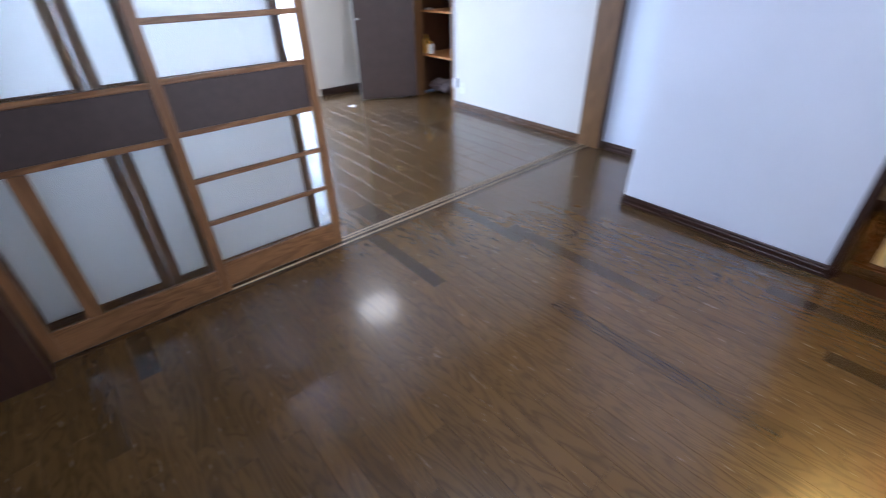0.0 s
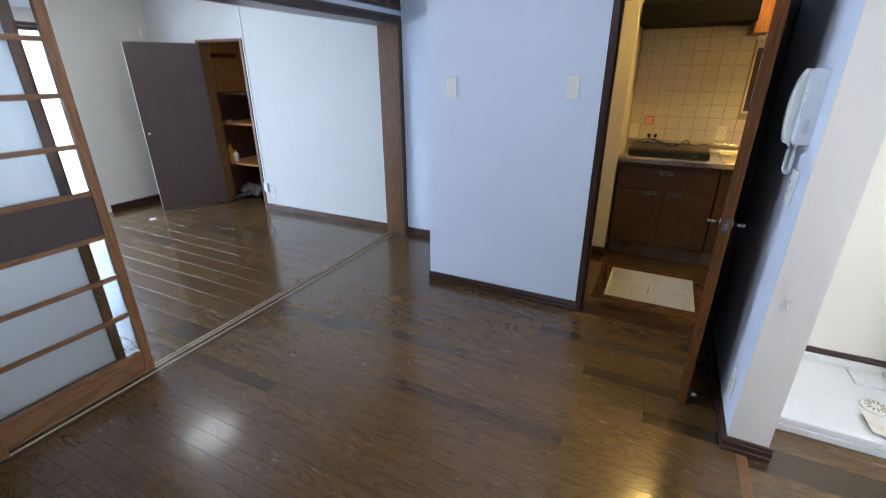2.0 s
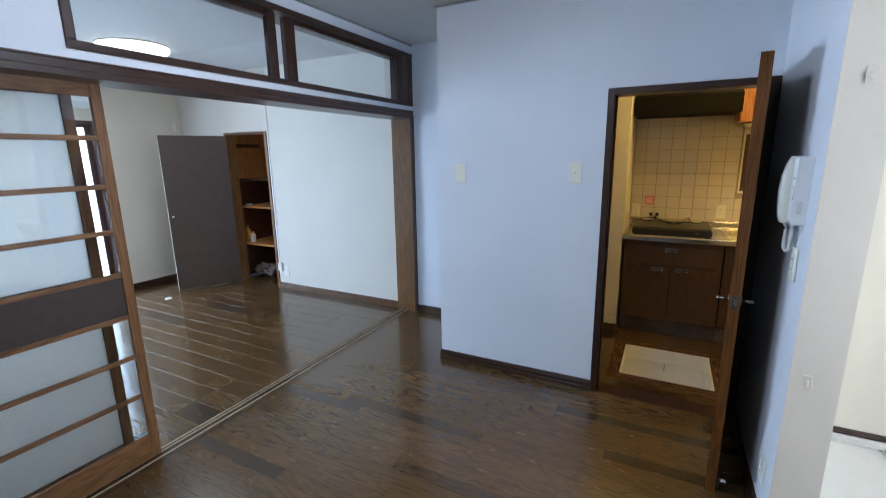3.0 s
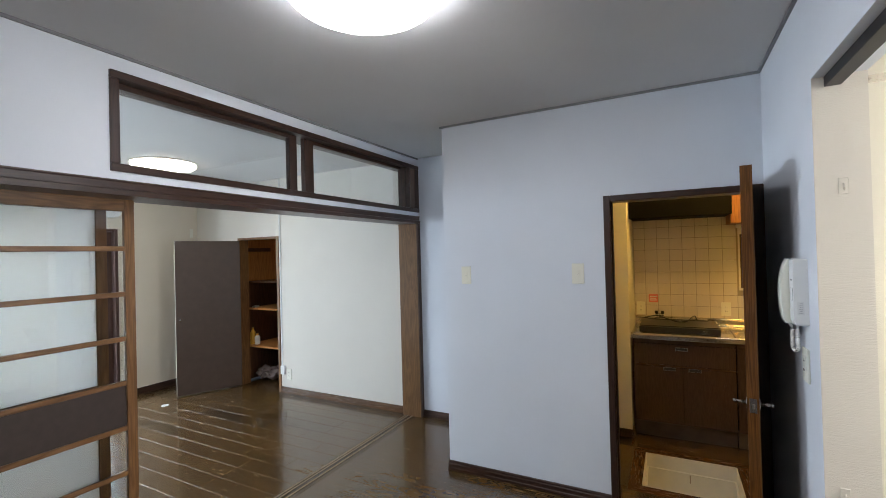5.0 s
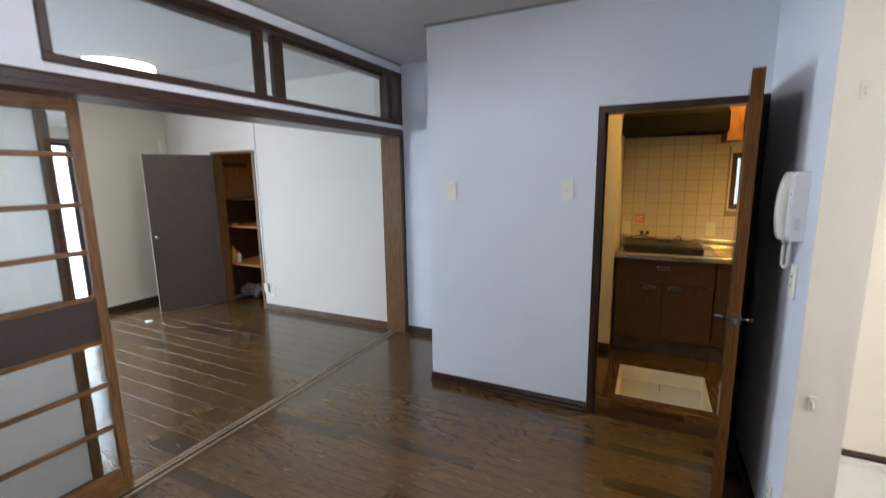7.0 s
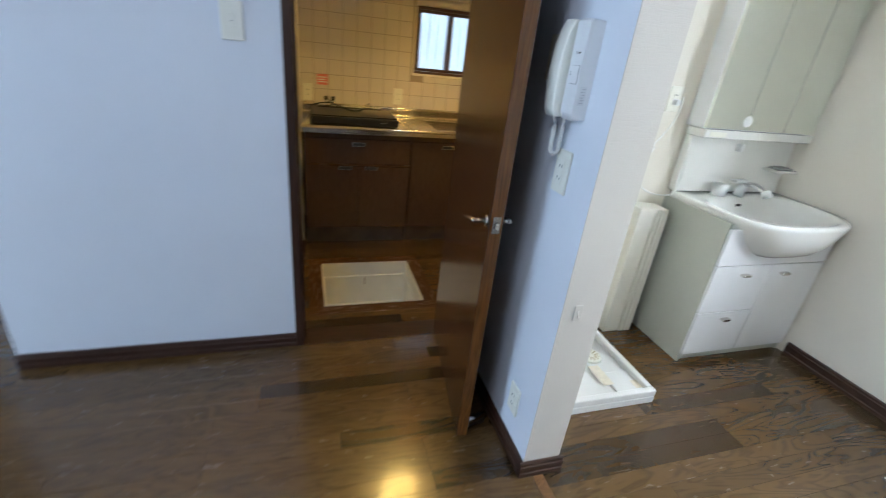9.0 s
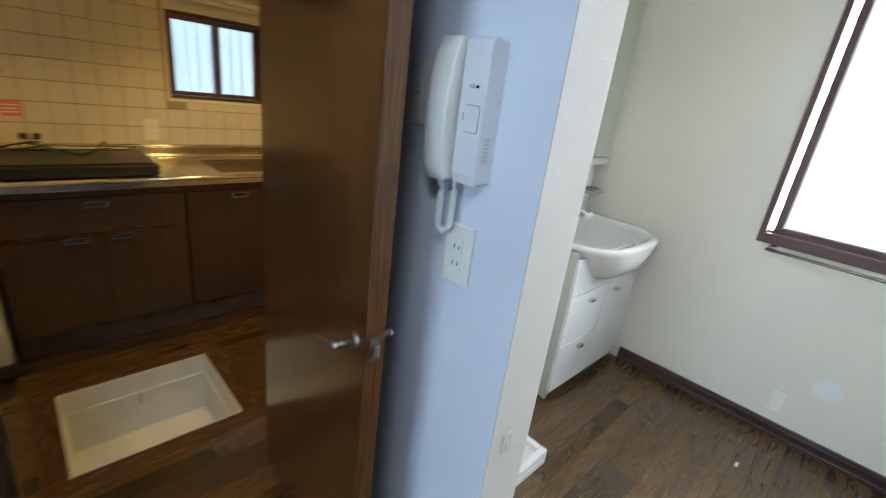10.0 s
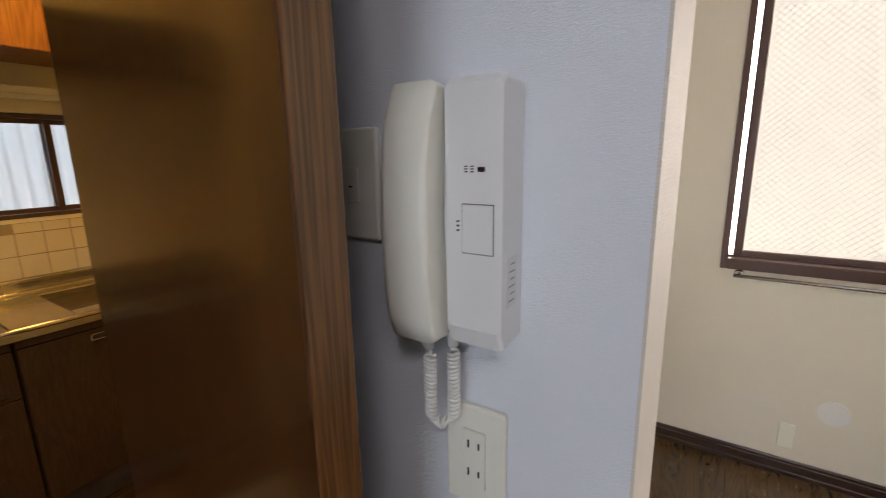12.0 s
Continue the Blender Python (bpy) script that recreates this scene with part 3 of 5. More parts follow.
M_PANE = glass("window_frosted", (0.56, 0.57, 0.55), rough=0.42)
M_SHEET = glass("corrugated_sheet", (0.86, 0.90, 0.92), rough=0.6)
M_SHEET.node_tree.nodes["Principled BSDF"].inputs["Transmission Weight"].default_value = 0.75
M_KPANE = glass("kitchen_pane", (0.80, 0.82, 0.82), rough=0.08)
M_WIRED = glass("wired_frosted", (0.045, 0.045, 0.042), rough=0.4)
M_WIRE = material("pane_wire", (0.26, 0.26, 0.25), rough=0.5)
M_CERAMIC = material("white_ceramic", (0.82, 0.82, 0.78), rough=0.1, vary=0.015, coat=0.5)
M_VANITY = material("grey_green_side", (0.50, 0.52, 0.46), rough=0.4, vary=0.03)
M_FRONT = material("white_gloss_front", (0.80, 0.81, 0.82), rough=0.18, vary=0.02)
M_MIRROR = material("mirror", (0.80, 0.84, 0.80), rough=0.02, metal=1.0, vary=0.0)
M_PAN = material("white_pan_resin", (0.72, 0.72, 0.695), rough=0.3, vary=0.03)
M_COVER = material("cream_cover_plastic", (0.80, 0.78, 0.69), rough=0.4, vary=0.03)
M_TAPE = material("old_tape", (0.74, 0.68, 0.55), rough=0.5, vary=0.1, scale=40)
M_YELLOW = material("yellow_bottle", (0.85, 0.47, 0.05), rough=0.35)
M_BAG = material("clear_bag", (0.16, 0.12, 0.11), rough=0.2, vary=0.3, scale=18)
M_CORD = material("white_cord", (0.78, 0.78, 0.74), rough=0.4)
M_ACCORDION = material("pale_vinyl", (0.78, 0.81, 0.77), rough=0.45, vary=0.04)

plate("light_switch", "ivory light switch on the white wall", (-0.883, YS, 1.35), 0, 0.070, 0.118, group="switches on the wall")
plate("light_switch", "ivory light switch beside the kitchen doorway", (-0.143, YS, 1.36), 0, 0.072, 0.122, group="switches on the wall")
plate("light_switch", "ivory light switch half hidden by the open door", (XI0, 2.237, 1.356), -90, 0.075, 0.125)
plate("wall_socket", "ivory double socket under the door phone", (XI0, 2.078, 1.065), -90, 0.072, 0.122, "socket")
plate("wall_socket", "ivory socket low on the wall beside the open door", (XI0, 2.06, 0.225), -90, 0.07, 0.115, "socket")
plate("wall_socket", "white socket above the skirting in the next room", (-3.42, YN, 0.21), 0, 0.07, 0.115, "socket")

# cable duct with its box beside the closet
duct = thing("cable_duct", "white cable duct running down beside the closet", "cable duct", (-3.522, YN, 0))
part("channel", bm_box(-0.008, 0.008, -0.011, 0, 0.30, CEIL - 0.001, 0.002), M_WHITE, duct)
part("box", bm_box(-0.005, 0.05, -0.03, 0, 0.205, 0.30, 0.004), M_WHITE, duct)

# adhesive hooks on the wall's end
for x, z in ((0.857, 1.688), (0.836, 0.685)):
    hk = thing("adhesive_hook", "clear plastic adhesive hook stuck to the wall", "hook", (x, YI, z), group="adhesive hooks")
    bm = bm_box(-0.013, 0.013, -0.004, 0, -0.026, 0.026, 0.0018)
    part("pad", bm, M_HOOK, hk)
    part("prong", bm_tube([(0, -0.004, 0.008), (0, -0.006, -0.004), (0, -0.009, -0.013), (0, -0.012, -0.009)], 0.0025), M_HOOK, hk, smooth=True)


# ---- door phone ----
def bm_swept(profile, y0, y1, r=0.006):
    """A closed (x, z) outline between two y, with a chamfered rim."""
    bm = bmesh.new()
    n = len(profile)
    cx = sum(p[0] for p in profile) / n
    cz = sum(p[1] for p in profile) / n
    rings = []
    arc = [(r * (1 - math.cos(a)), r * (1 - math.sin(a))) for a in [math.pi / 2 * i / 5 for i in range(6)]]
    for y, k in [(y0 + d, e) for d, e in arc] + [(y1 - d, e) for d, e in arc[::-1]]:
        ring = []
        for x, z in profile:
            d = Vector((x - cx, z - cz))
            d = d * (1 - k / max(d.length, 0.01)) if k else d
            ring.append(bm.verts.new((cx + d.x, y, cz + d.y)))
        rings.append(ring)
    for a, b in zip(rings, rings[1:]):
        for i in range(n):
            bm.faces.new((a[i], a[(i + 1) % n], b[(i + 1) % n], b[i]))
    bm.faces.new(rings[0])
    bm.faces.new(rings[-1][::-1])
    bmesh.ops.recalc_face_normals(bm, faces=bm.faces)
    return bm


ph = thing("door_phone", "white wall door phone with handset and coiled cord", "door phone", (XI0, 2.035, 1.224))
# x runs out of the wall towards -x, y to the handset, z up
part("base", bm_swept([(0, -0.010), (0, 0.225), (-0.036, 0.228), (-0.044, 0.222), (-0.044, 0.006), (-0.038, -0.012)], -0.004, 0.052, 0.006), M_WHITE, ph, smooth=False)
part("cradle", bm_swept([(0, 0.0), (0, 0.218), (-0.020, 0.218), (-0.032, 0.15), (-0.032, 0.06), (-0.020, 0.0)], 0.0522, 0.108, 0.004), M_PLASTIC, ph)
part("ridge", bm_box(-0.036, -0.0322, 0.0522, 0.060, -0.004, 0.160, 0.002), M_WHITE, ph)
hs = [(-0.032, -0.013), (-0.034, 0.05), (-0.035, 0.11), (-0.034, 0.17), (-0.022, 0.224), (-0.046, 0.227), (-0.059, 0.198), (-0.068, 0.15), (-0.071, 0.105), (-0.069, 0.055), (-0.064, 0.010), (-0.057, -0.012)]
part("handset", bm_swept(hs, 0.057, 0.109, 0.008), M_PLASTIC, ph, "ivory plastic handset", True)
part("button", bm_box(-0.0455, -0.0442, 0.004, 0.034, 0.078, 0.121, 0.0006), M_WHITE, ph, "square call button")
for b in ((0.0035, 0.0042, 0.0773, 0.1217), (0.0338, 0.0345, 0.0773, 0.1217), (0.0042, 0.0338, 0.0773, 0.078), (0.0042, 0.0338, 0.121, 0.1217)):
    part("button_gap", bm_box(-0.0446, -0.04405, *b), M_DARK, ph)
part("indicator", bm_box(-0.0446, -0.0441, 0.012, 0.019, 0.149, 0.153), material("dark_red_lens", (0.022, 0.008, 0.009), rough=0.2), ph, "small dark indicator lens")
for y in (0.0245, 0.0305):
    for z in (0.1485, 0.1508, 0.1530):
        part("lettering", bm_box(-0.0444, -0.0441, y - 0.0016, y + 0.0016, z, z + 0.0011), M_DARK, ph)
for z in (0.097, 0.101, 0.105):
    part("lettering", bm_box(-0.0444, -0.0441, 0.0375, 0.0405, z, z + 0.0016), M_DARK, ph)
rp = part("rating_label", bm_box(-0.034, -0.014, -0.0044, -0.0037, 0.028, 0.074), material("label_grey", (0.74, 0.75, 0.74), rough=0.4), ph, "small printed rating label")
for k in range(6):
    part("print_line", bm_box(-0.030 + 0.003 * (k % 2), -0.018, -0.0048, -0.0045, 0.033 + k * 0.0068, 0.0344 + k * 0.0068), M_PRINT, rp)
# two hanging strands joined by a narrow bend
CORD_R, CORD_DROP, CORD_Y, CORD_Z = 0.0105, 0.082, 0.0700, -0.021
bend = math.pi * CORD_R
coil = []
for i in range(1001):
    u = i / 1000 * (2 * CORD_DROP + bend)
    if u < CORD_DROP:
        c, across = Vector((-0.034, CORD_Y + CORD_R, CORD_Z - u)), Vector((0, 1, 0))
    elif u < CORD_DROP + bend:
        a = (u - CORD_DROP) / CORD_R
        across = Vector((0, math.cos(a), math.sin(a)))
        c = Vector((-0.034 + 0.012 * a / math.pi, CORD_Y + CORD_R * math.cos(a), CORD_Z - CORD_DROP - CORD_R * math.sin(a)))
    else:
        c, across = Vector((-0.022, CORD_Y - CORD_R, CORD_Z - (2 * CORD_DROP + bend - u))), Vector((0, 1, 0))
    rr = 0.0052 if 0.016 < u < 2 * CORD_DROP + bend - 0.012 else 0.0008
    turn = 2 * math.pi * u / 0.0043
    coil.append(c + rr * (math.cos(turn) * Vector((1, 0, 0)) + math.sin(turn) * across))
cord = part("cord", bm_tube(coil, 0.0019, 6), M_CORD, ph, "white coiled cord", True)
part("cord_sleeve", bm_cyl((-0.034, 0.0805, -0.028), (-0.046, 0.0805, -0.008), 0.0048, 0.006), M_CORD, cord, smooth=True)
part("cord_sleeve", bm_cyl((-0.022, 0.0595, -0.026), (-0.022, 0.0595, 0.003), 0.0048, 0.006), M_CORD, cord, smooth=True)

# ---- underfloor hatch ----
hatch = thing("floor_hatch", "open underfloor storage hatch with a white plastic box", "floor hatch", (HX0, HY0, 0))
HW, HD = HX1 - HX0, HY1 - HY0
for nm, b in (("box_wall", (0.02, HW - 0.02, 0.02, 0.026)), ("box_wall", (0.02, HW - 0.02, HD - 0.026, HD - 0.02)), ("box_wall", (0.02, 0.026, 0.026, HD - 0.026)), ("box_wall", (HW - 0.026, HW - 0.02, 0.026, HD - 0.026))):
    part(nm, bm_box(*b, -0.30, 0.004), M_HATCH, hatch)
part("box_floor", bm_box(0.02, HW - 0.02, 0.02, HD - 0.02, -0.306, -0.300), M_HATCH, hatch)
for b in ((0.026, HW - 0.026, HD - 0.036, HD - 0.0262), (0.026, HW - 0.026, 0.0262, 0.036)):
    part("ledge", bm_box(*b, -0.10, -0.09, 0.002), M_HATCH, hatch)
for b in ((0.0262, 0.036, 0.036, HD - 0.036), (HW - 0.036, HW - 0.0262, 0.036, HD - 0.036)):
    part("ledge", bm_box(*b, -0.10, -0.09, 0.002), M_HATCH, hatch)
part("divider_mark", bm_box(HW / 2 - 0.003, HW / 2 + 0.003, HD - 0.030, HD - 0.0265, -0.16, -0.09), M_GROUT, hatch)
for b in ((-0.06, HW + 0.06, -0.06, 0.019), (-0.06, HW + 0.06, HD - 0.019, HD + 0.06)):
    part("wooden_rim", bm_box(*b, -0.012, 0.002, 0.002), M_JAMB_X, hatch, "brown wooden rim")
for b in ((-0.06, 0.019, 0.019, HD - 0.019), (HW - 0.019, HW + 0.06, 0.019, HD - 0.019)):
    part("wooden_rim", bm_box(*b, -0.012, 0.002, 0.002), M_JAMB_Y, hatch, "brown wooden rim")

# ---- kitchen ----
def pull(x, z, parent, w=0.085):
    h = part("handle", bm_box(x - w / 2, x + w / 2, -0.006, -0.002, z - 0.011, z + 0.011, 0.002), M_DARK, parent, "recessed metal handle")
    for b in ((x - w / 2, x + w / 2, z + 0.009, z + 0.013), (x - w / 2, x + w / 2, z - 0.013, z - 0.009), (x - w / 2, x - w / 2 + 0.005, z - 0.009, z + 0.009), (x + w / 2 - 0.005, x + w / 2, z - 0.009, z + 0.009)):
        part("rim", bm_box(b[0], b[1], -0.009, -0.002, b[2], b[3], 0.001), M_STEEL, h)


def kitchen_unit(x0, x1, drawer, handles, label):
    u = thing("kitchen_cabinet", label, "kitchen cabinet", (x0, 3.895, 0), group="kitchen base units")
    w = x1 - x0
    part("body", bm_box(0.001, w - 0.001, 0.02, 0.555, 0.13, 0.795), M_CABINET, u)
    part("plinth", bm_box(0.001, w - 0.001, 0.06, 0.075, 0.0, 0.13), M_PLINTH, u)
    part("top_strip", bm_box(0.003, w - 0.003, 0.004, 0.02, 0.752, 0.795, 0.002), M_CABINET, u)
    if drawer:
        part("drawer", bm_box(0.003, w - 0.003, 0, 0.019, 0.588, 0.748, 0.003), M_CABINET, u)
        part("groove", bm_box(0.003, w - 0.003, 0.005, 0.0195, 0.572, 0.586), M_JAMB_X, u)
        for a, b in ((0.003, w / 2 - 0.0015), (w / 2 + 0.0015, w - 0.003)):
            part("door", bm_box(a, b, 0, 0.019, 0.135, 0.570, 0.003), M_CABINET, u)
    else:
        part("door", bm_box(0.003, w - 0.003, 0, 0.019, 0.135, 0.748, 0.003), M_CABINET, u)
    for hx, hz in handles:
        pull(hx - x0, hz, u)
    return u


M_PLINTH = material("plinth_steel", (0.16, 0.13, 0.11), rough=0.3, metal=0.5, vary=0.2, scale=9)
kitchen_unit(0.068, 0.762, True, ((0.41, 0.718), (0.324, 0.559), (0.496, 0.562)), "dark brown kitchen unit with a drawer over two doors")
kitchen_unit(0.766, 1.20, False, ((1.02, 0.72),), "dark brown kitchen unit with one tall door")
kitchen_unit(1.204, 1.70, False, ((1.30, 0.72),), "dark brown kitchen unit under the sink")
top = thing("worktop", "stainless steel worktop with a sink and raised back edge", "worktop", (0.056, 3.875, 0.797))
SX0, SX1, SY0, SY1 = 0.90, 1.55, 0.10, 0.48
for b in ((0, SX0, 0, 0.575), (SX1, 1.70, 0, 0.575), (SX0, SX1, 0, SY0), (SX0, SX1, SY1, 0.575)):
    part("surface", bm_box(*b, 0, 0.026, 0.004), M_STEEL, top)
part("upstand", bm_box(0, 1.70, 0.575, 0.593, 0.0, 0.085, 0.006), M_STEEL, top)
part("rolled_edge", bm_cyl((0, 0.004, 0.0235), (1.70, 0.004, 0.0205), 0.012, seg=20), M_EDGE, top, "polished rolled edge", True)
part("rolled_edge", bm_cyl((0, 0.578, 0.083), (1.70, 0.580, 0.081), 0.011, seg=20), M_EDGE, top, smooth=True)
part("rolled_edge", bm_cyl((0, 0.570, 0.028), (1.70, 0.566, 0.026), 0.014, seg=20), M_EDGE, top, smooth=True)
part("front_lip", bm_box(0, 1.70, -0.006, 0.001, -0.012, 0.030, 0.003), M_STEEL, top)
sink = part("sink", bm_box(SX0, SX1, SY0, SY1, -0.17, -0.165), M_STEEL, top)
for b in ((SX0, SX1, SY0, SY0 + 0.003), (SX0, SX1, SY1 - 0.003, SY1), (SX0, SX0 + 0.003, SY0 + 0.003, SY1 - 0.003), (SX1 - 0.003, SX1, SY0 + 0.003, SY1 - 0.003)):
    part("sink_side", bm_box(*b, -0.165, 0.0), M_STEEL, sink)
part("joint", bm_box(0.707, 0.711, 0.004, 0.59, 0.0262, 0.0275), M_DARK, top)

hob = thing("gas_hob", "flat black hob with loose cables on the worktop", "cooker", (0.115, 3.93, 0.8235))
part("body", bm_box(0, 0.56, 0, 0.42, 0.006, 0.052, 0.006), M_BLACK, hob)
part("glass_top", bm_box(0.006, 0.554, 0.03, 0.414, 0.0522, 0.058, 0.002), material("hob_glass", (0.008, 0.008, 0.009), rough=0.3, vary=0.1, spec=0.25), hob)
part("rear_vent", bm_box(0.05, 0.50, 0.36, 0.40, 0.0582, 0.072, 0.004), M_STEEL, hob)
part("badge", bm_box(0.44, 0.475, -0.001, 0.0005, 0.026, 0.034), M_STEEL, hob)
for x in (0.03, 0.53):
    part("foot", bm_cyl((x, 0.04, 0), (x, 0.04, 0.007), 0.014), M_BLACK, hob)
for a in (((0.10, 0.36, 0.066), (0.18, 0.30, 0.085), (0.28, 0.24, 0.062), (0.38, 0.30, 0.075), (0.45, 0.38, 0.064)), ((0.02, 0.40, 0.066), (0.12, 0.30, 0.10), (0.22, 0.34, 0.064), (0.33, 0.25, 0.062), (0.40, 0.36, 0.10), (0.42, 0.40, 0.07))):
    pts = [Vector(p) for p in a]
    fine = []
    for i in range(len(pts) - 1):
        p0, p1, p2, p3 = pts[max(i - 1, 0)], pts[i], pts[i + 1], pts[min(i + 2, len(pts) - 1)]
        for k in range(8):
            u = k / 8
            fine.append(0.5 * (2 * p1 + (p2 - p0) * u + (2 * p0 - 5 * p1 + 4 * p2 - p3) * u * u + (3 * p1 - p0 - 3 * p2 + p3) * u ** 3))
    part("cable", bm_tube(fine + [pts[-1]], 0.004, 6), M_BLACK, hob, smooth=True)

tap = thing("gas_cock", "chrome double gas cock with black knobs on the tiles", "gas cock", (0.253, YK - 0.004, 0.905))
part("pipe", bm_cyl((0, 0, 0), (0, -0.05, 0), 0.011), M_CHROME, tap, smooth=True)
part("manifold", bm_cyl((-0.035, -0.045, 0), (0.035, -0.045, 0), 0.012), M_CHROME, tap, smooth=True)
for x in (-0.025, 0.025):
    part("outlet", bm_cyl((x, -0.045, 0), (x, -0.07, -0.035), 0.009), M_CHROME, tap, smooth=True)
    part("knob", bm_box(x - 0.013, x + 0.013, -0.058, -0.032, 0.012, 0.036, 0.005), M_BLACK, tap)
plate("wall_socket", "yellowed socket on the kitchen tiles", (0.102, YK - 0.0078, 0.957), 0, 0.07, 0.115, "socket", "kitchen sockets")
plate("wall_socket", "ivory double socket on the kitchen tiles", (0.76, YK - 0.0078, 0.969), 0, 0.07, 0.115, "socket", "kitchen sockets")
sg = thing("warning_label", "small pink warning label on the kitchen tiles", "label", (0.207, YK - 0.0078, 1.048))
part("card", bm_box(-0.038, 0.038, -0.0012, 0, -0.036, 0.036), M_SIGN, sg)
for k, (a, b) in enumerate(((-0.028, 0.028), (-0.03, 0.02), (-0.03, 0.03))):
    part("print_line", bm_box(a, b, -0.002, -0.0014, 0.012 - k * 0.016, 0.019 - k * 0.016), M_WHITE, sg)

hood = thing("range_hood", "black slanted range hood over the hob", "range hood", (0.058, 0, 0))
part("canopy", bm_profile([(4.02, 1.752), (4.02, 1.885), (4.20, 1.97), (YK - 0.002, 1.97), (YK - 0.002, 1.752)], 0.0, 0.715, "x"), M_HOOD, hood)
part("front_lip", bm_box(-0.002, 0.717, 3.995, 4.02, 1.745, 1.885, 0.004), M_HOOD, hood)
part("duct_cover", bm_box(0.02, 0.695, 4.16, YK - 0.002, 1.972, CEIL - 0.001), material("hood_cover", (0.30, 0.25, 0.17), rough=0.4), hood)
up = thing("wall_cabinet", "orange-brown wooden wall cabinet beside the hood", "wall cabinet", (0.778, 4.12, 1.68))
part("body", bm_box(0, 0.098, 0.018, YK - 4.122, 0, 0.70), M_WALLCAB, up)
part("door", bm_box(0.002, 0.096, 0, 0.0175, 0.002, 0.698, 0.002), M_WALLCAB, up)
up2 = thing("wall_cabinet", "orange-brown wooden wall cabinet over the window", "wall cabinet", (0.88, 4.12, 1.80))
part("body", bm_box(0, 0.90, 0.018, YK - 4.122, 0, 0.58), M_WALLCAB, up2)
for a in (0.0, 0.45):
    part("door", bm_box(a + 0.002, a + 0.448, 0, 0.0175, 0.002, 0.578, 0.002), M_WALLCAB, up2)

kl = thing("kitchen_lamp", "warm round fluorescent kitchen ceiling lamp, switched on", "ceiling lamp", (0.82, 3.56, CEIL))
M_KLAMP = glowing("warm_tube", (1.0, 0.60, 0.13), KITCHEN_LAMP)
part("base", bm_cyl((0, 0, -0.03), (0, 0, -0.0005), 0.11, seg=32), M_WHITE, kl)
ring = [(0.14 * math.cos(2 * math.pi * k / 40), 0.14 * math.sin(2 * math.pi * k / 40), -0.062) for k in range(39)]
part("tube", bm_tube(ring, 0.036, 12), M_KLAMP, kl, "glowing yellow ring tube", True)
for a in (0.4, 2.5, 4.6):
    part("clip", bm_cyl((0.14 * math.cos(a), 0.14 * math.sin(a), -0.062), (0.10 * math.cos(a), 0.09 * math.sin(a), -0.028), 0.005), M_WHITE, kl)


# ---- windows ----
def sash(parent, axis_x, y0, y1, z0, z1, x, stile=0.045, wired=False):
    """An aluminium sash in the plane x (or y, when axis_x is false), with one frosted pane."""
    def bx(a, b, c, d, e, f, bev=0.003):
        return bm_box(a, b, c, d, e, f, bev) if axis_x else bm_box(c, d, a, b, e, f, bev)
    s = part("sash", bx(x, x + 0.028, y0, y0 + stile, z0, z1), M_ALU, parent)
    part("stile", bx(x, x + 0.028, y1 - stile, y1, z0, z1), M_ALU, s)
    part("rail", bx(x + 0.001, x + 0.027, y0 + stile, y1 - stile, z0, z0 + stile * 0.8), M_ALU, s)
    part("rail", bx(x + 0.001, x + 0.027, y0 + stile, y1 - stile, z1 - stile * 0.8, z1), M_ALU, s)
    p = part("pane", bx(x + 0.011, x + 0.016, y0 + stile, y1 - stile, z0 + stile * 0.8, z1 - stile * 0.8, 0), M_WIRED if wired else (M_PANE if axis_x else M_KPANE), s, "frosted glass pane")
    p.visible_shadow = False
    if wired:
        bm = bmesh.new()
        a0, a1, b0, b1 = y0 + stile, y1 - stile, z0 + stile * 0.8, z1 - stile * 0.8
        for sl in (0.9, -0.9):
            n = 90
            for k in range(-n, n):
                c = k * 0.026
                pts = []
                for yy in (a0, a1):
                    pts.append((yy, (b0 if sl > 0 else b1) + sl * (yy - a0) + c * (1 if sl > 0 else -1)))
                (ya, za), (yb, zb) = pts
                lo, hi = sorted((za, zb))
                if hi <= b0 or lo >= b1:
                    continue
                t0, t1 = 0.0, 1.0
                for lim, up in ((b0, False), (b1, True)):
                    tt = (lim - za) / (zb - za)
                    inside_first = (za < lim) if up else (za > lim)
                    if 0 < tt < 1:
                        if inside_first:
                            t1 = min(t1, tt)
                        else:
                            t0 = max(t0, tt)
                if t1 - t0 < 0.01:
                    continue
                P = (ya + (yb - ya) * t0, za + (zb - za) * t0)
                Q = (ya + (yb - ya) * t1, za + (zb - za) * t1)
                bm_cyl((x + 0.009, P[0], P[1]), (x + 0.009, Q[0], Q[1]), 0.0006, seg=4, bm=bm)
        w = part("wire_mesh", bm, M_WIRE, s, "fine diamond wire mesh")
        tagged(w, kind="stuff")
    return s


wash = thing("window_1", "brown aluminium sliding window with frosted wired panes", "window", (0, 0, 0))
tagged(wash, kind="structure")
for b in ((WY1 - 0.014, WY1 + 0.012, WZ0 - 0.014, WZ1 + 0.012), (WY0 - 0.012, WY0 + 0.022, WZ0 - 0.014, WZ1 + 0.012)):
    part("frame", bm_box(XR - 0.010, XR + 0.138, *b, 0.002), M_ALU, wash)
part("frame", bm_box(XR - 0.010, XR + 0.138, WY0 + 0.022, WY1 - 0.014, WZ1 - 0.024, WZ1 + 0.012, 0.002), M_ALU, wash)
part("window_sill", bm_box(XR - 0.014, XR + 0.138, WY0 + 0.022, WY1 - 0.014, WZ0 - 0.014, WZ0 + 0.0322, 0.002), M_ALU, wash)
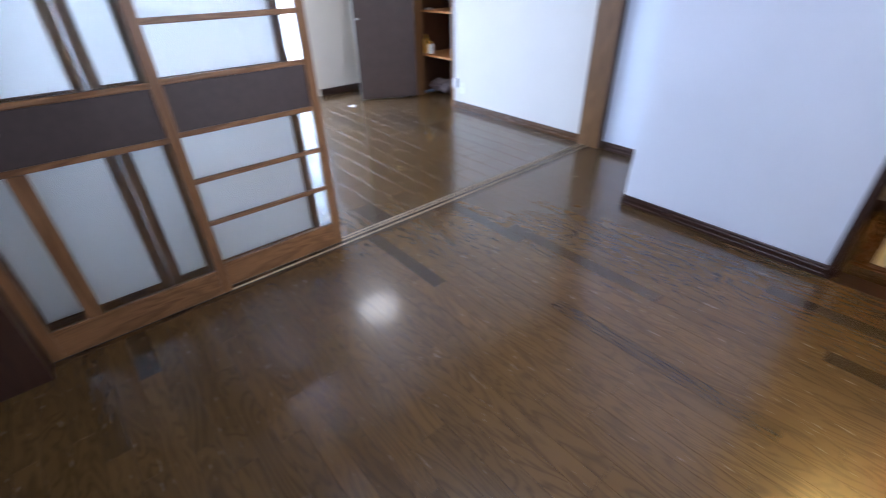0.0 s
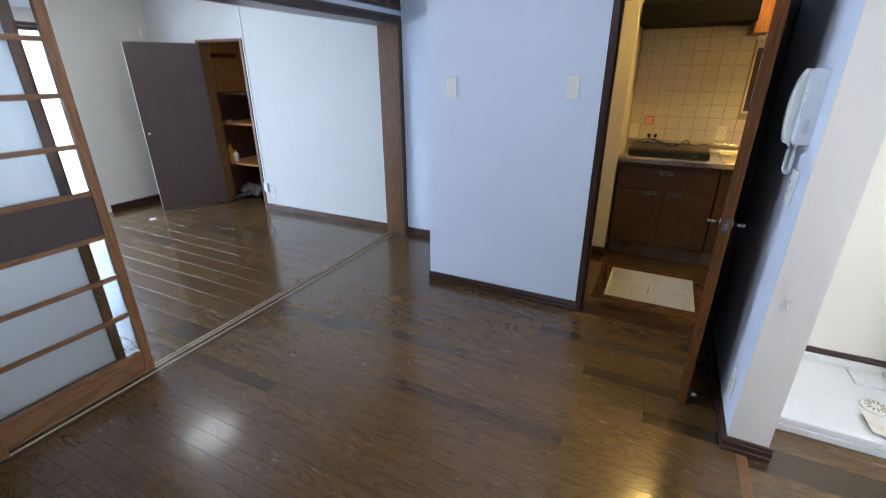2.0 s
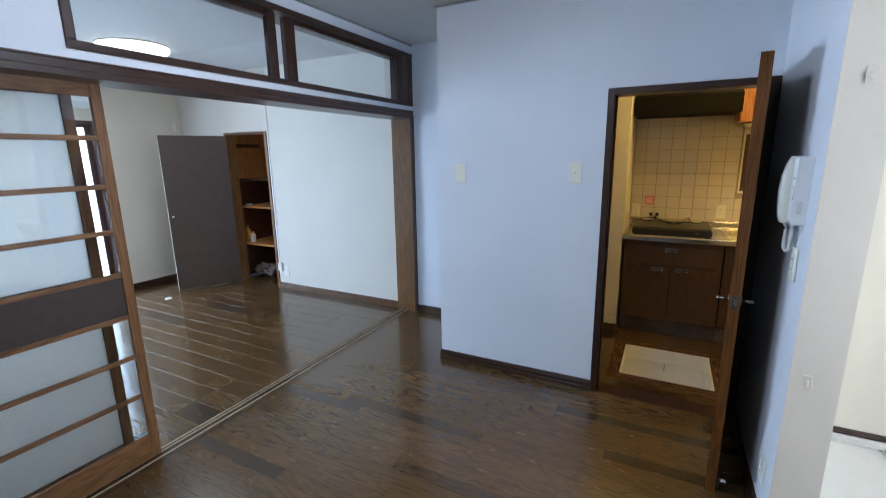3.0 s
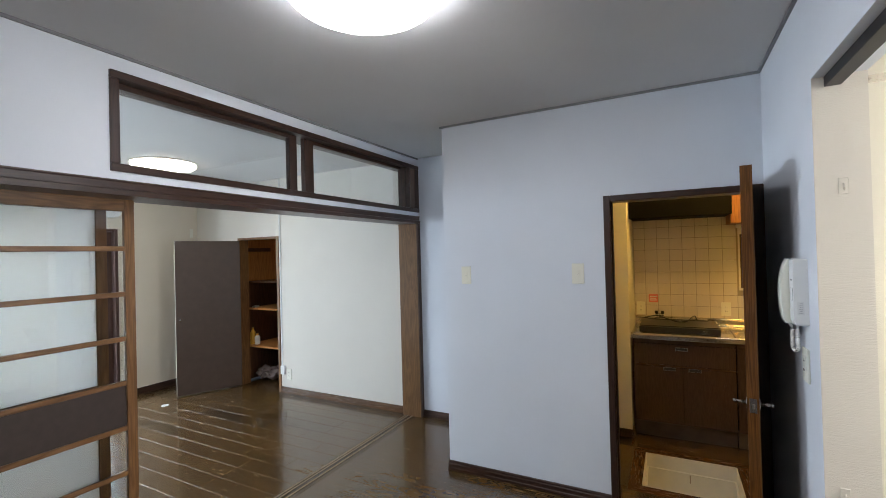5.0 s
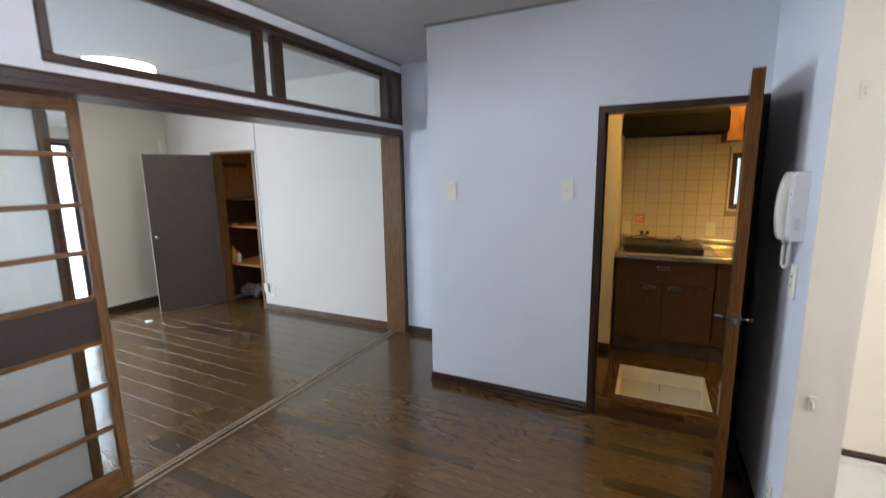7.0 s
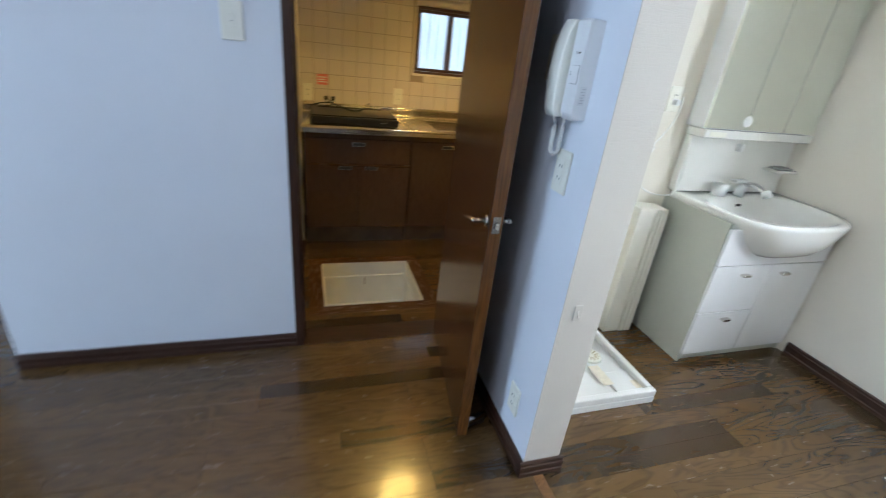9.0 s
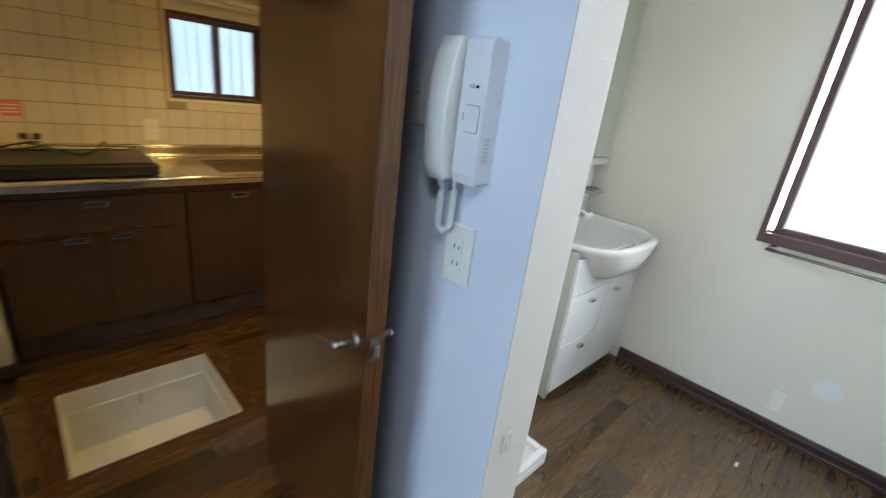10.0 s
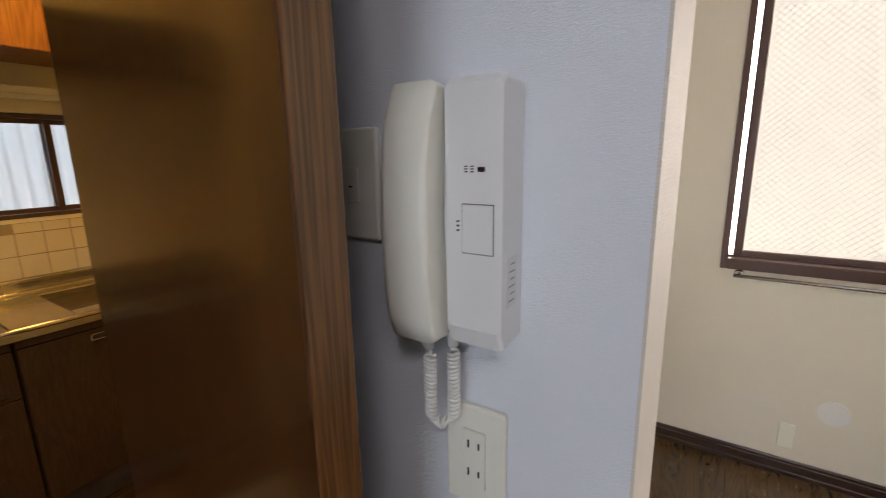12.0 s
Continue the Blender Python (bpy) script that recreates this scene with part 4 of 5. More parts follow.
part("sill_track", bm_box(XR + 0.03, XR + 0.035, WY0 + 0.022, WY1 - 0.014, WZ0 + 0.0324, WZ0 + 0.040), M_ALU, wash)
sash(wash, True, 1.262, 1.845, WZ0 + 0.033, WZ1 - 0.025, XR + 0.038, 0.034, True)
sash(wash, True, WY0 + 0.024, 1.305, WZ0 + 0.033, WZ1 - 0.025, XR + 0.075, 0.042, True)
part("crescent_lock", bm_box(XR + 0.022, XR + 0.0378, 1.272, 1.296, 1.42, 1.48, 0.004), M_ALU, wash)
part("lock_lever", bm_tube([(XR + 0.025, 1.285, 1.455), (XR + 0.014, 1.30, 1.475), (XR + 0.012, 1.318, 1.47)], 0.006, 8), M_ALU, wash, smooth=True)

bar = thing("towel_bar", "chrome towel bar under the washroom window", "towel bar", (XR - 0.05, 0, 0.873))
part("rod", bm_cyl((0, 1.835, 0), (0, 1.02, 0), 0.0075), M_LEVER, bar, smooth=True)
for y in (1.815, 1.04):
    part("bracket", bm_cyl((0, y, 0), (0.049, y, 0), 0.008), M_CHROME, bar, smooth=True)
    part("flange", bm_cyl((0.044, y, 0), (0.0495, y, 0), 0.018), M_CHROME, bar, smooth=True)
rod = thing("hanging_rod", "metal hanging rod high across the washroom", "rod", (0, 2.065, 2.06))
part("tube", bm_cyl((XI1 + 0.002, 0, 0), (XR - 0.002, 0, 0), 0.013), M_STEEL, rod, smooth=True)
for x0, x1 in ((XI1 + 0.0005, XI1 + 0.02), (XR - 0.02, XR - 0.0005)):
    part("socket", bm_cyl((x0, 0, 0), (x1, 0, 0), 0.024), M_STEEL, rod, smooth=True)
cap = single("vent_cover", bm_cyl((XR - 0.006, 1.438, 0.331), (XR - 0.0005, 1.438, 0.331), 0.052, seg=40), M_WHITE, "round white vent cover on the washroom wall", "vent cover")
plate("blank_plate", "blank white plate above the skirting board", (XR, 1.577, 0.184), 90 + 180, 0.055, 0.115, "blank")

kw = thing("window_2", "small brown aluminium kitchen window with frosted panes", "window", (0, 0, 0))
tagged(kw, kind="structure")
for b in ((KW0 - 0.012, KW0 + 0.018, KZ0 - 0.012, KZ1 + 0.012), (KW1 - 0.018, KW1 + 0.012, KZ0 - 0.012, KZ1 + 0.012)):
    part("frame", bm_box(b[0], b[1], YK + 0.055, YK + 0.138, b[2], b[3], 0.002), M_ALU, kw)
part("frame", bm_box(KW0 + 0.018, KW1 - 0.018, YK + 0.055, YK + 0.138, KZ1 - 0.02, KZ1 + 0.012, 0.002), M_ALU, kw)
part("window_sill", bm_box(KW0 + 0.018, KW1 - 0.018, YK + 0.05, YK + 0.138, KZ0 - 0.012, KZ0 + 0.018, 0.002), M_ALU, kw)
sash(kw, False, KW0 + 0.018, 1.165, KZ0 + 0.02, KZ1 - 0.021, YK + 0.062, 0.026)
sash(kw, False, 1.135, KW1 - 0.018, KZ0 + 0.02, KZ1 - 0.021, YK + 0.094, 0.026)
# corrugated privacy sheet outside the panes
bm = bmesh.new()
cols = []
for k in range(97):
    x = KW0 - 0.10 + k * 0.75 / 96
    y = 0.010 * math.sin(k * 2 * math.pi / 8)
    cols.append([bm.verts.new((x, YK + 0.20 + y + d, z)) for d in (0, 0.002) for z in (KZ0 - 0.1, KZ1 + 0.1)])
for a, b in zip(cols, cols[1:]):
    bm.faces.new((a[0], b[0], b[1], a[1]))
    bm.faces.new((a[2], a[3], b[3], b[2]))
structure("privacy_sheet", bm, M_SHEET, "white corrugated plastic sheet outside the kitchen window", "screen")
rl = thing("curtain_rail", "white curtain rail over the kitchen window", "curtain rail", (KW0 - 0.03, YK - 0.045, KZ1 + 0.05))
part("rail", bm_box(0, 0.66, -0.012, 0.012, 0, 0.03, 0.004), M_WHITE, rl)
part("rail", bm_box(0, 0.66, -0.04, -0.02, 0.02, 0.05, 0.004), M_WHITE, rl)
for x in (0.05, 0.58):
    part("bracket", bm_box(x, x + 0.02, -0.02, 0.044, 0.03, 0.04), M_WHITE, rl)

lw = thing("window_3", "tall sliding balcony window of the next room", "window", (0, 0, 0))
tagged(lw, kind="structure")
for b in ((LY0, LY0 + 0.03, LZ0, LZ1), (LY1 - 0.03, LY1, LZ0, LZ1)):
    part("frame", bm_box(XL - 0.138, XL + 0.008, b[0], b[1], b[2], b[3], 0.002), M_ALU, lw)
part("frame", bm_box(XL - 0.138, XL + 0.008, LY0 + 0.03, LY1 - 0.03, LZ1 - 0.03, LZ1, 0.002), M_ALU, lw)
part("window_sill", bm_box(XL - 0.138, XL + 0.008, LY0 + 0.03, LY1 - 0.03, LZ0, LZ0 + 0.025, 0.002), M_ALU, lw)
sash(lw, True, LY0 + 0.03, 1.255, LZ0 + 0.027, LZ1 - 0.031, XL - 0.05)
sash(lw, True, 1.205, LY1 - 0.03, LZ0 + 0.027, LZ1 - 0.031, XL - 0.09)

# ---- washroom ----
van = thing("washstand", "white washstand with a wide basin and grey sides", "washstand", (1.89, 2.372, 0))
VW, VD = 0.712, 0.415
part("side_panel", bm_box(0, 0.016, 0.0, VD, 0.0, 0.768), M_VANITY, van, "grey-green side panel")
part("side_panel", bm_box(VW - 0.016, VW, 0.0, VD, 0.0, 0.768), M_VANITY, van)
part("carcass", bm_box(0.016, VW - 0.016, 0.018, VD, 0.05, 0.60), M_FRONT, van)
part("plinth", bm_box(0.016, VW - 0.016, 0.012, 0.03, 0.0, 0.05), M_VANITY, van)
part("front_panel", bm_box(0.001, VW - 0.001, -0.018, -0.0005, 0.562, 0.745, 0.003), M_FRONT, van)
fr = [("drawer", 0.001, 0.345, 0.303, 0.558, 0.188, 0.51), ("drawer", 0.001, 0.345, 0.052, 0.299, 0.182, 0.259), ("door", 0.349, VW - 0.001, 0.052, 0.558, 0.445, 0.51)]
for nm, a, b, z0, z1, hx, hz in fr:
    f = part(nm, bm_box(a, b, -0.018, -0.0005, z0, z1, 0.003), M_FRONT, van)
    part("handle", bm_swept([(hx - 0.026, hz), (hx - 0.022, hz + 0.008), (hx + 0.022, hz + 0.008), (hx + 0.026, hz), (hx + 0.02, hz - 0.005), (hx - 0.02, hz - 0.005)], -0.040, -0.0182, 0.004), M_STEEL, f)


def basin_mesh():
    """The ceramic top: straight back and sides, bowed front, a bowl that hangs below, and a hollow."""
    bm = bmesh.new()
    n = 96
    hw0, mid = VW / 2 + 0.003, 0.17

    def outer(s, inset, bulge):
        a = 2 * math.pi * s
        ca, sa = math.cos(a), math.sin(a)
        sx = 1 if ca > 0 else -1
        if sa > 0:
            return VW / 2 + sx * (hw0 - inset) * abs(ca) ** 0.16, mid + (VD - mid) * abs(sa) ** 0.16
        return VW / 2 + sx * (hw0 - inset) * abs(ca) ** 0.55, mid - (mid + bulge - inset) * abs(sa) ** 0.95

    def inner(s, hx, back, front):
        a = 2 * math.pi * s
        ca, sa = math.cos(a), math.sin(a)
        y = 0.12 + (back - 0.12) * abs(sa) ** 0.7 if sa > 0 else 0.12 - (0.12 - front) * abs(sa) ** 0.85
        return VW / 2 + (1 if ca > 0 else -1) * hx * abs(ca) ** 0.62, y
    rings = []
    for z, ins, bul in ((0.602, 0.20, 0.20), (0.612, 0.16, 0.213), (0.637, 0.12, 0.208), (0.672, 0.08, 0.192), (0.71, 0.05, 0.179), (0.745, 0.025, 0.163), (0.768, 0.008, 0.151), (0.78, 0.0, 0.145), (0.795, 0.0, 0.146), (0.80, 0.005, 0.142)):
        rings.append([bm.verts.new((*outer(k / n, ins, bul), z)) for k in range(n)])
    for z, hx, back, front in ((0.80, 0.315, 0.305, -0.118), (0.796, 0.305, 0.297, -0.108), (0.775, 0.285, 0.285, -0.090), (0.735, 0.25, 0.27, -0.06), (0.70, 0.19, 0.24, -0.01), (0.688, 0.10, 0.19, 0.06)):
        rings.append([bm.verts.new((*inner(k / n, hx, back, front), z)) for k in range(n)])
    for a, b in zip(rings, rings[1:]):
        for k in range(n):
            bm.faces.new((a[k], a[(k + 1) % n], b[(k + 1) % n], b[k]))
    bm.faces.new(rings[0][::-1])
    bm.faces.new(rings[-1])
    bmesh.ops.recalc_face_normals(bm, faces=bm.faces)
    return bm


bas = part("basin", basin_mesh(), M_CERAMIC, van, "glossy white ceramic basin", True)
part("overflow", bm_box(VW / 2 - 0.015, VW / 2 + 0.015, 0.272, 0.279, 0.752, 0.764, 0.001), M_DARK, bas)
part("back_panel", bm_box(0.002, VW - 0.002, VD - 0.045, VD, 0.801, 1.085, 0.004), M_CERAMIC, van)
part("ledge", bm_box(0.0, VW, VD - 0.115, VD, 1.086, 1.128, 0.006), M_CERAMIC, van, "white ledge with switches")
part("switch_panel", bm_box(0.03, 0.13, VD - 0.118, VD - 0.1155, 1.095, 1.118, 0.001), M_PLASTIC, van)
part("side_shelf", bm_box(VW - 0.17, VW - 0.03, VD - 0.14, VD - 0.046, 0.93, 0.945, 0.004), M_CERAMIC, van)
part("soap_dish", bm_box(VW - 0.15, VW - 0.05, VD - 0.125, VD - 0.06, 0.9455, 0.955, 0.004), material("clear_dish", (0.30, 0.32, 0.30), rough=0.15), van)
part("cup_hook", bm_box(0.30, 0.33, VD - 0.075, VD - 0.046, 1.02, 1.06, 0.006), M_WHITE, van)
fau = part("faucet", bm_cyl((VW / 2 + 0.02, VD - 0.10, 0.80), (VW / 2 + 0.02, VD - 0.11, 0.87), 0.026, 0.020), M_WHITE, van, "white and chrome mixer tap", True)
part("spout", bm_tube([(VW / 2 + 0.02, VD - 0.11, 0.865), (VW / 2 + 0.025, VD - 0.16, 0.875), (VW / 2 + 0.03, VD - 0.21, 0.862), (VW / 2 + 0.032, VD - 0.235, 0.848)], 0.013, 10), M_CHROME, fau, smooth=True)
part("shower_head", bm_cyl((VW / 2 + 0.032, VD - 0.225, 0.862), (VW / 2 + 0.034, VD - 0.245, 0.835), 0.02, 0.024), M_WHITE, fau, smooth=True)
part("lever", bm_box(VW / 2 - 0.06, VW / 2 + 0.03, VD - 0.13, VD - 0.09, 0.872, 0.888, 0.006), M_WHITE, fau)
part("cup", bm_cyl((VW / 2 - 0.12, VD - 0.10, 0.801), (VW / 2 - 0.12, VD - 0.10, 0.86), 0.034, 0.04, seg=24), M_WHITE, van, "white plastic cup", True)
mc = thing("mirror_cabinet", "mirror cabinet with three doors over the washstand", "mirror cabinet", (1.878, 2.372 + VD - 0.115, 1.13))
part("box", bm_box(0, VW, 0.012, 0.1145, 0, 0.80), M_FRONT, mc)
for a, b in ((0.002, 0.25), (0.253, 0.50), (0.503, VW - 0.002)):
    part("mirror_door", bm_box(a, b, 0, 0.0118, 0.004, 0.798, 0.001), M_MIRROR, mc)
part("light_housing", bm_box(0.05, VW - 0.05, -0.03, 0.11, 0.802, 0.87, 0.012), M_CERAMIC, mc)
part("sticker", bm_cyl((0.245, -0.0005, 0.045), (0.245, -0.002, 0.045), 0.026, seg=24), M_WHITE, mc, "round white sticker")

# washing machine pan
pan = thing("washing_machine_pan", "white washing machine pan with drain and old tape", "drip pan", (0.936, 2.137, 0))
PW, PD = 0.61, 0.636
part("tray", bm_box(0.0, PW, 0.0, PD, 0.001, 0.035, 0.004), M_PAN, pan)
for b in ((0, PW, 0, 0.03), (0, PW, PD - 0.03, PD), (0, 0.03, 0.03, PD - 0.03), (PW - 0.03, PW, 0.03, PD - 0.03)):
    part("rim", bm_box(*b, 0.035, 0.070, 0.006), M_PAN, pan)
for cx, cy in ((0.10, 0.10), (PW - 0.10, 0.10), (0.10, PD - 0.10), (PW - 0.10, PD - 0.10)):
    part("foot_pad", bm_box(cx - 0.07, cx + 0.07, cy - 0.07, cy + 0.07, 0.0352, 0.048, 0.005), M_PAN, pan)
dr = part("drain", bm_cyl((0.47, 0.30, 0.0352), (0.47, 0.30, 0.046), 0.055, 0.05, seg=32), M_PLASTIC, pan, "cream slotted drain cover", True)
for k in range(12):
    a = 2 * math.pi * k / 12
    bm = bm_box(0.018, 0.042, -0.003, 0.003, 0.0462, 0.0468)
    bmesh.ops.transform(bm, matrix=Matrix.Translation((0.47, 0.30, 0)) @ Matrix.Rotation(a, 4, 'Z'), verts=bm.verts)
    part("slot", bm, material("drain_slot", (0.35, 0.27, 0.12), rough=0.6) if k == 0 else bpy.data.materials["drain_slot"], dr)
for x0, x1, y0, y1 in ((0.40, 0.455, 0.09, 0.22), (0.545, 0.58, 0.05, 0.10), (0.12, 0.17, 0.42, 0.55)):
    part("tape", bm_box(x0, x1, y0, y1, 0.0485, 0.0492), M_TAPE, pan, "yellowed strip of tape")

# rolled bath cover leaning between pan and washstand
lid = thing("bath_cover", "white folded bath cover standing beside the washstand", "bath cover", (1.645, 2.60, 0))
for a, b, y0, h in ((0.0, 0.094, 0.058, 0.735), (0.0965, 0.120, 0.052, 0.731), (0.1225, 0.146, 0.050, 0.729), (0.1485, 0.172, 0.052, 0.727)):
    part("slat", bm_box(a, b, y0, 0.165, 0.001, h, 0.004), M_COVER, lid)

# socket with plug and loose cord
pl = plate("wall_socket", "cream socket with a white plug in the washroom", (1.757, YS, 1.24), 0, 0.07, 0.115, "socket")
part("plug", bm_box(-0.012, 0.014, -0.038, -0.0115, -0.026, 0.0, 0.004), M_WHITE, pl)


def smooth_line(pts, n=10):
    pts = [Vector(p) for p in pts]
    out = []
    for i in range(len(pts) - 1):
        p0, p1, p2, p3 = pts[max(i - 1, 0)], pts[i], pts[i + 1], pts[min(i + 2, len(pts) - 1)]
        for k in range(n):
            u = k / n
            out.append(0.5 * (2 * p1 + (p2 - p0) * u + (2 * p0 - 5 * p1 + 4 * p2 - p3) * u * u + (3 * p1 - p0 - 3 * p2 + p3) * u ** 3))
    return out + [pts[-1]]


pc = thing("power_cord", "white power cord hanging in a loop from the socket", "cord", (0, 0, 0))
part("cord", bm_tube(smooth_line([(1.778, 2.752, 1.255), (1.77, 2.755, 1.15), (1.70, 2.765, 1.03), (1.60, 2.768, 0.96), (1.585, 2.765, 0.93), (1.62, 2.76, 0.94), (1.70, 2.76, 1.0), (1.69, 2.765, 1.02), (1.62, 2.77, 0.97),
                              (1.60, 2.766, 0.93), (1.65, 2.765, 0.86), (1.72, 2.76, 0.80), (1.80, 2.74, 0.78), (1.87, 2.72, 0.80), (1.90, 2.73, 0.90), (1.885, 2.74, 1.05), (1.86, 2.755, 1.12)]), 0.0035, 7), M_CORD, pc, smooth=True)

# accordion door folded at the end of the opening
acc = thing("accordion_door", "pale vinyl accordion door folded to one side", "accordion door", (0.838, 0.55, 0))
n = 22
out = []
for k in range(n + 1):
    out.append((0.035 if k % 2 else -0.035, k * 0.42 / n))
bm = bmesh.new()
t = 0.004
ra_, rb_ = [], []
for x, y in out:
    ra_.append([bm.verts.new((x - t / 2, y, z)) for z in (0.012, 2.03)])
    rb_.append([bm.verts.new((x + t / 2, y + 0.003, z)) for z in (0.012, 2.03)])
for r in (ra_, rb_):
    for a, b in zip(r, r[1:]):
        bm.faces.new((a[0], b[0], b[1], a[1]))
for i in (0, 1):
    for (a, b), (c, d) in zip(zip(ra_, ra_[1:]), zip(rb_, rb_[1:])):
        bm.faces.new((a[i], b[i], d[i], c[i]))
bmesh.ops.recalc_face_normals(bm, faces=bm.faces)
part("pleats", bm, M_ACCORDION, acc)
part("rail", bm_box(-0.022, 0.022, -0.30, YI - 0.55 - 0.004, 2.015, 2.0495, 0.002), M_BLACK, acc, "dark overhead rail")

# ---- next room ----
ac = thing("air_conditioner", "white wall air conditioner high on the wall", "air conditioner", (XL, 2.62, 1.98))
bm = bm_profile([(0.001, 0), (0.15, 0.0), (0.20, 0.06), (0.205, 0.19), (0.18, 0.22), (0.001, 0.22)], -0.78, 0.0, "y")
bmesh.ops.bevel(bm, geom=bm.edges[:], offset=0.012, segments=3, affect='EDGES')
part("housing", bm, M_WHITE, ac)
part("flap", bm_box(0.06, 0.16, -0.72, -0.06, -0.004, -0.0005, 0.001), M_WHITE, ac)
plate("wall_controller", "small white controller near the corner of the next room", (XL, 3.49, 1.837), 90, 0.04, 0.11, "blank")

ci = thing("closet", "built-in closet lined with orange plywood and dark shelves", "closet", (CX0, YN + 0.1, 0))
tagged(ci, kind="structure")
CW = 0.78
part("back", bm_box(-0.12, CW, 0.60, 0.61, 0, CEIL - 0.3), M_ORANGE, ci)
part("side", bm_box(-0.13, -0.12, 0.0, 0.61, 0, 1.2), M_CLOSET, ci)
part("upper_side", bm_box(-0.13, -0.12, 0.0, 0.61, 1.2005, CEIL - 0.3), M_ORANGE, ci, "orange plywood lining")
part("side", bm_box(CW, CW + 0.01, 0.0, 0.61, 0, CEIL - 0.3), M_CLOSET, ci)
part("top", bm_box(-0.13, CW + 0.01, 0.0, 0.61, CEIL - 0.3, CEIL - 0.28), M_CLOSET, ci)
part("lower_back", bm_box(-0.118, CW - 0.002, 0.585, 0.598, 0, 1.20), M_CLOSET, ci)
for z, y0 in ((1.20, 0.10), (0.87, 0.10), (0.42, 0.06)):
    part("shelf", bm_box(-0.119, CW - 0.001, y0, 0.584, z, z + 0.02), M_ORANGE if z < 1.0 else M_JAMB_X, ci)
part("cleat", bm_box(-0.1195, -0.10, 0.12, 0.45, 1.585, 1.63, 0.003), M_CLOSET, ci, "dark wooden cleat")


def bottle(x, y, z, h, r, mat, label, capm):
    b = thing("bottle", label, "bottle", (x, y, z))
    part("body", bm_cyl((0, 0, 0.0005), (0, 0, h * 0.72), r, seg=24), mat, b, smooth=False)
    part("shoulder", bm_cyl((0, 0, h * 0.72), (0, 0, h * 0.84), r, r * 0.45, seg=24), mat, b, smooth=False)
    part("cap", bm_cyl((0, 0, h * 0.84), (0, 0, h), r * 0.42, seg=16), capm, b)


bottle(-4.275, 3.79, 0.44, 0.20, 0.032, M_YELLOW, "yellow plastic bottle on the closet shelf", M_YELLOW)
bottle(-4.205, 3.80, 0.44, 0.13, 0.032, M_PLASTIC, "small white bottle on the closet shelf", M_YELLOW)
single("small_box", bm_box(-4.29, -4.23, 3.80, 3.86, 0.8905, 0.91, 0.003), M_PLASTIC, "small pale box on the closet shelf", "box")
bag = bmesh.new()
bmesh.ops.create_icosphere(bag, subdivisions=4, radius=1.0, matrix=Matrix.Translation((-4.10, 3.90, 0.085)) @ Matrix.Diagonal((0.20, 0.14, 0.06, 1)))
for v in bag.verts:
    v.co += Vector((0, 0, 1)) * 0.05 * (noise.noise(v.co * 14)) + v.normal * 0.03 * noise.noise(v.co * 22)
    v.co.z = max(v.co.z, 0.002)
single("plastic_bag", bag, M_BAG, "crumpled clear plastic bag on the closet floor", "bag", smooth=False)
single("floor_plate", bm_cyl((-4.335, 2.75, 0.0003), (-4.335, 2.75, 0.006), 0.035, 0.03, seg=24), M_WHITE, "small round white door catch on the floor", "door catch")
chip = bm_box(2.22, 2.255, 1.60, 1.612, 0.0005, 0.004, 0.001)
single("wood_chip", chip, M_TAPE, "small tan wood chip lying on the floor", "debris")

# ---- kitchen tiles ----
tw = structure("tile_backing", bm_box(0.051, KW0 - 0.014, YK - 0.003, YK - 0.0005, 0.882, 1.975), M_GROUT, "cream square wall tiles with dark joints", "tiles")
structure("tile_backing_low", bm_box(KW0 - 0.014, 1.76, YK - 0.003, YK - 0.0005, 0.882, KZ0 - 0.014), M_GROUT, "cream square wall tiles under the window", "tiles")
tile_meshes = {}


def tile(x0, x1, z0, z1):
    key = (round(x1 - x0, 3), round(z1 - z0, 3))
    if key[0] < 0.012 or key[1] < 0.012:
        return
    if key not in tile_meshes:
        w, h, e = key[0], key[1], 0.002
        me = bpy.data.meshes.new("tile")
        v = [(0, 0, 0), (w, 0, 0), (w, 0, h), (0, 0, h), (0, -0.003, 0), (w, -0.003, 0), (w, -0.003, h), (0, -0.003, h), (e, -0.0045, e), (w - e, -0.0045, e), (w - e, -0.0045, h - e), (e, -0.0045, h - e)]
        f = [(8, 9, 10, 11)] + [(i, (i + 1) % 4, 4 + (i + 1) % 4, 4 + i) for i in range(4)] + [(4 + i, 4 + (i + 1) % 4, 8 + (i + 1) % 4, 8 + i) for i in range(4)]
        me.from_pydata(v, [], f)
        me.materials.append(M_TILE)
        tile_meshes[key] = me
    ob = new("tile", tile_meshes[key])
    ob.parent = tw
    ob.location = (x0, YK - 0.003, z0)


J = 0.0016
for r in range(11):
    for c in range(18):
        x0, x1 = 0.046 + 0.1 * (c - 1), 0.046 + 0.1 * c
        x0 = max(x0, 0.052)
        z0, z1 = 0.884 + 0.1 * r, min(0.884 + 0.1 * (r + 1), 1.972)
        if x0 >= KW0 - 0.014 and z1 > KZ0 - 0.012:
            z1 = KZ0 - 0.014
        elif x1 > KW0 - 0.014 and z1 > KZ0 - 0.012:
            x1 = KW0 - 0.012
        if x1 > 1.76 or z1 <= z0:
            continue
        tile(x0 + J, x1 - J, z0 + J, z1 - J)

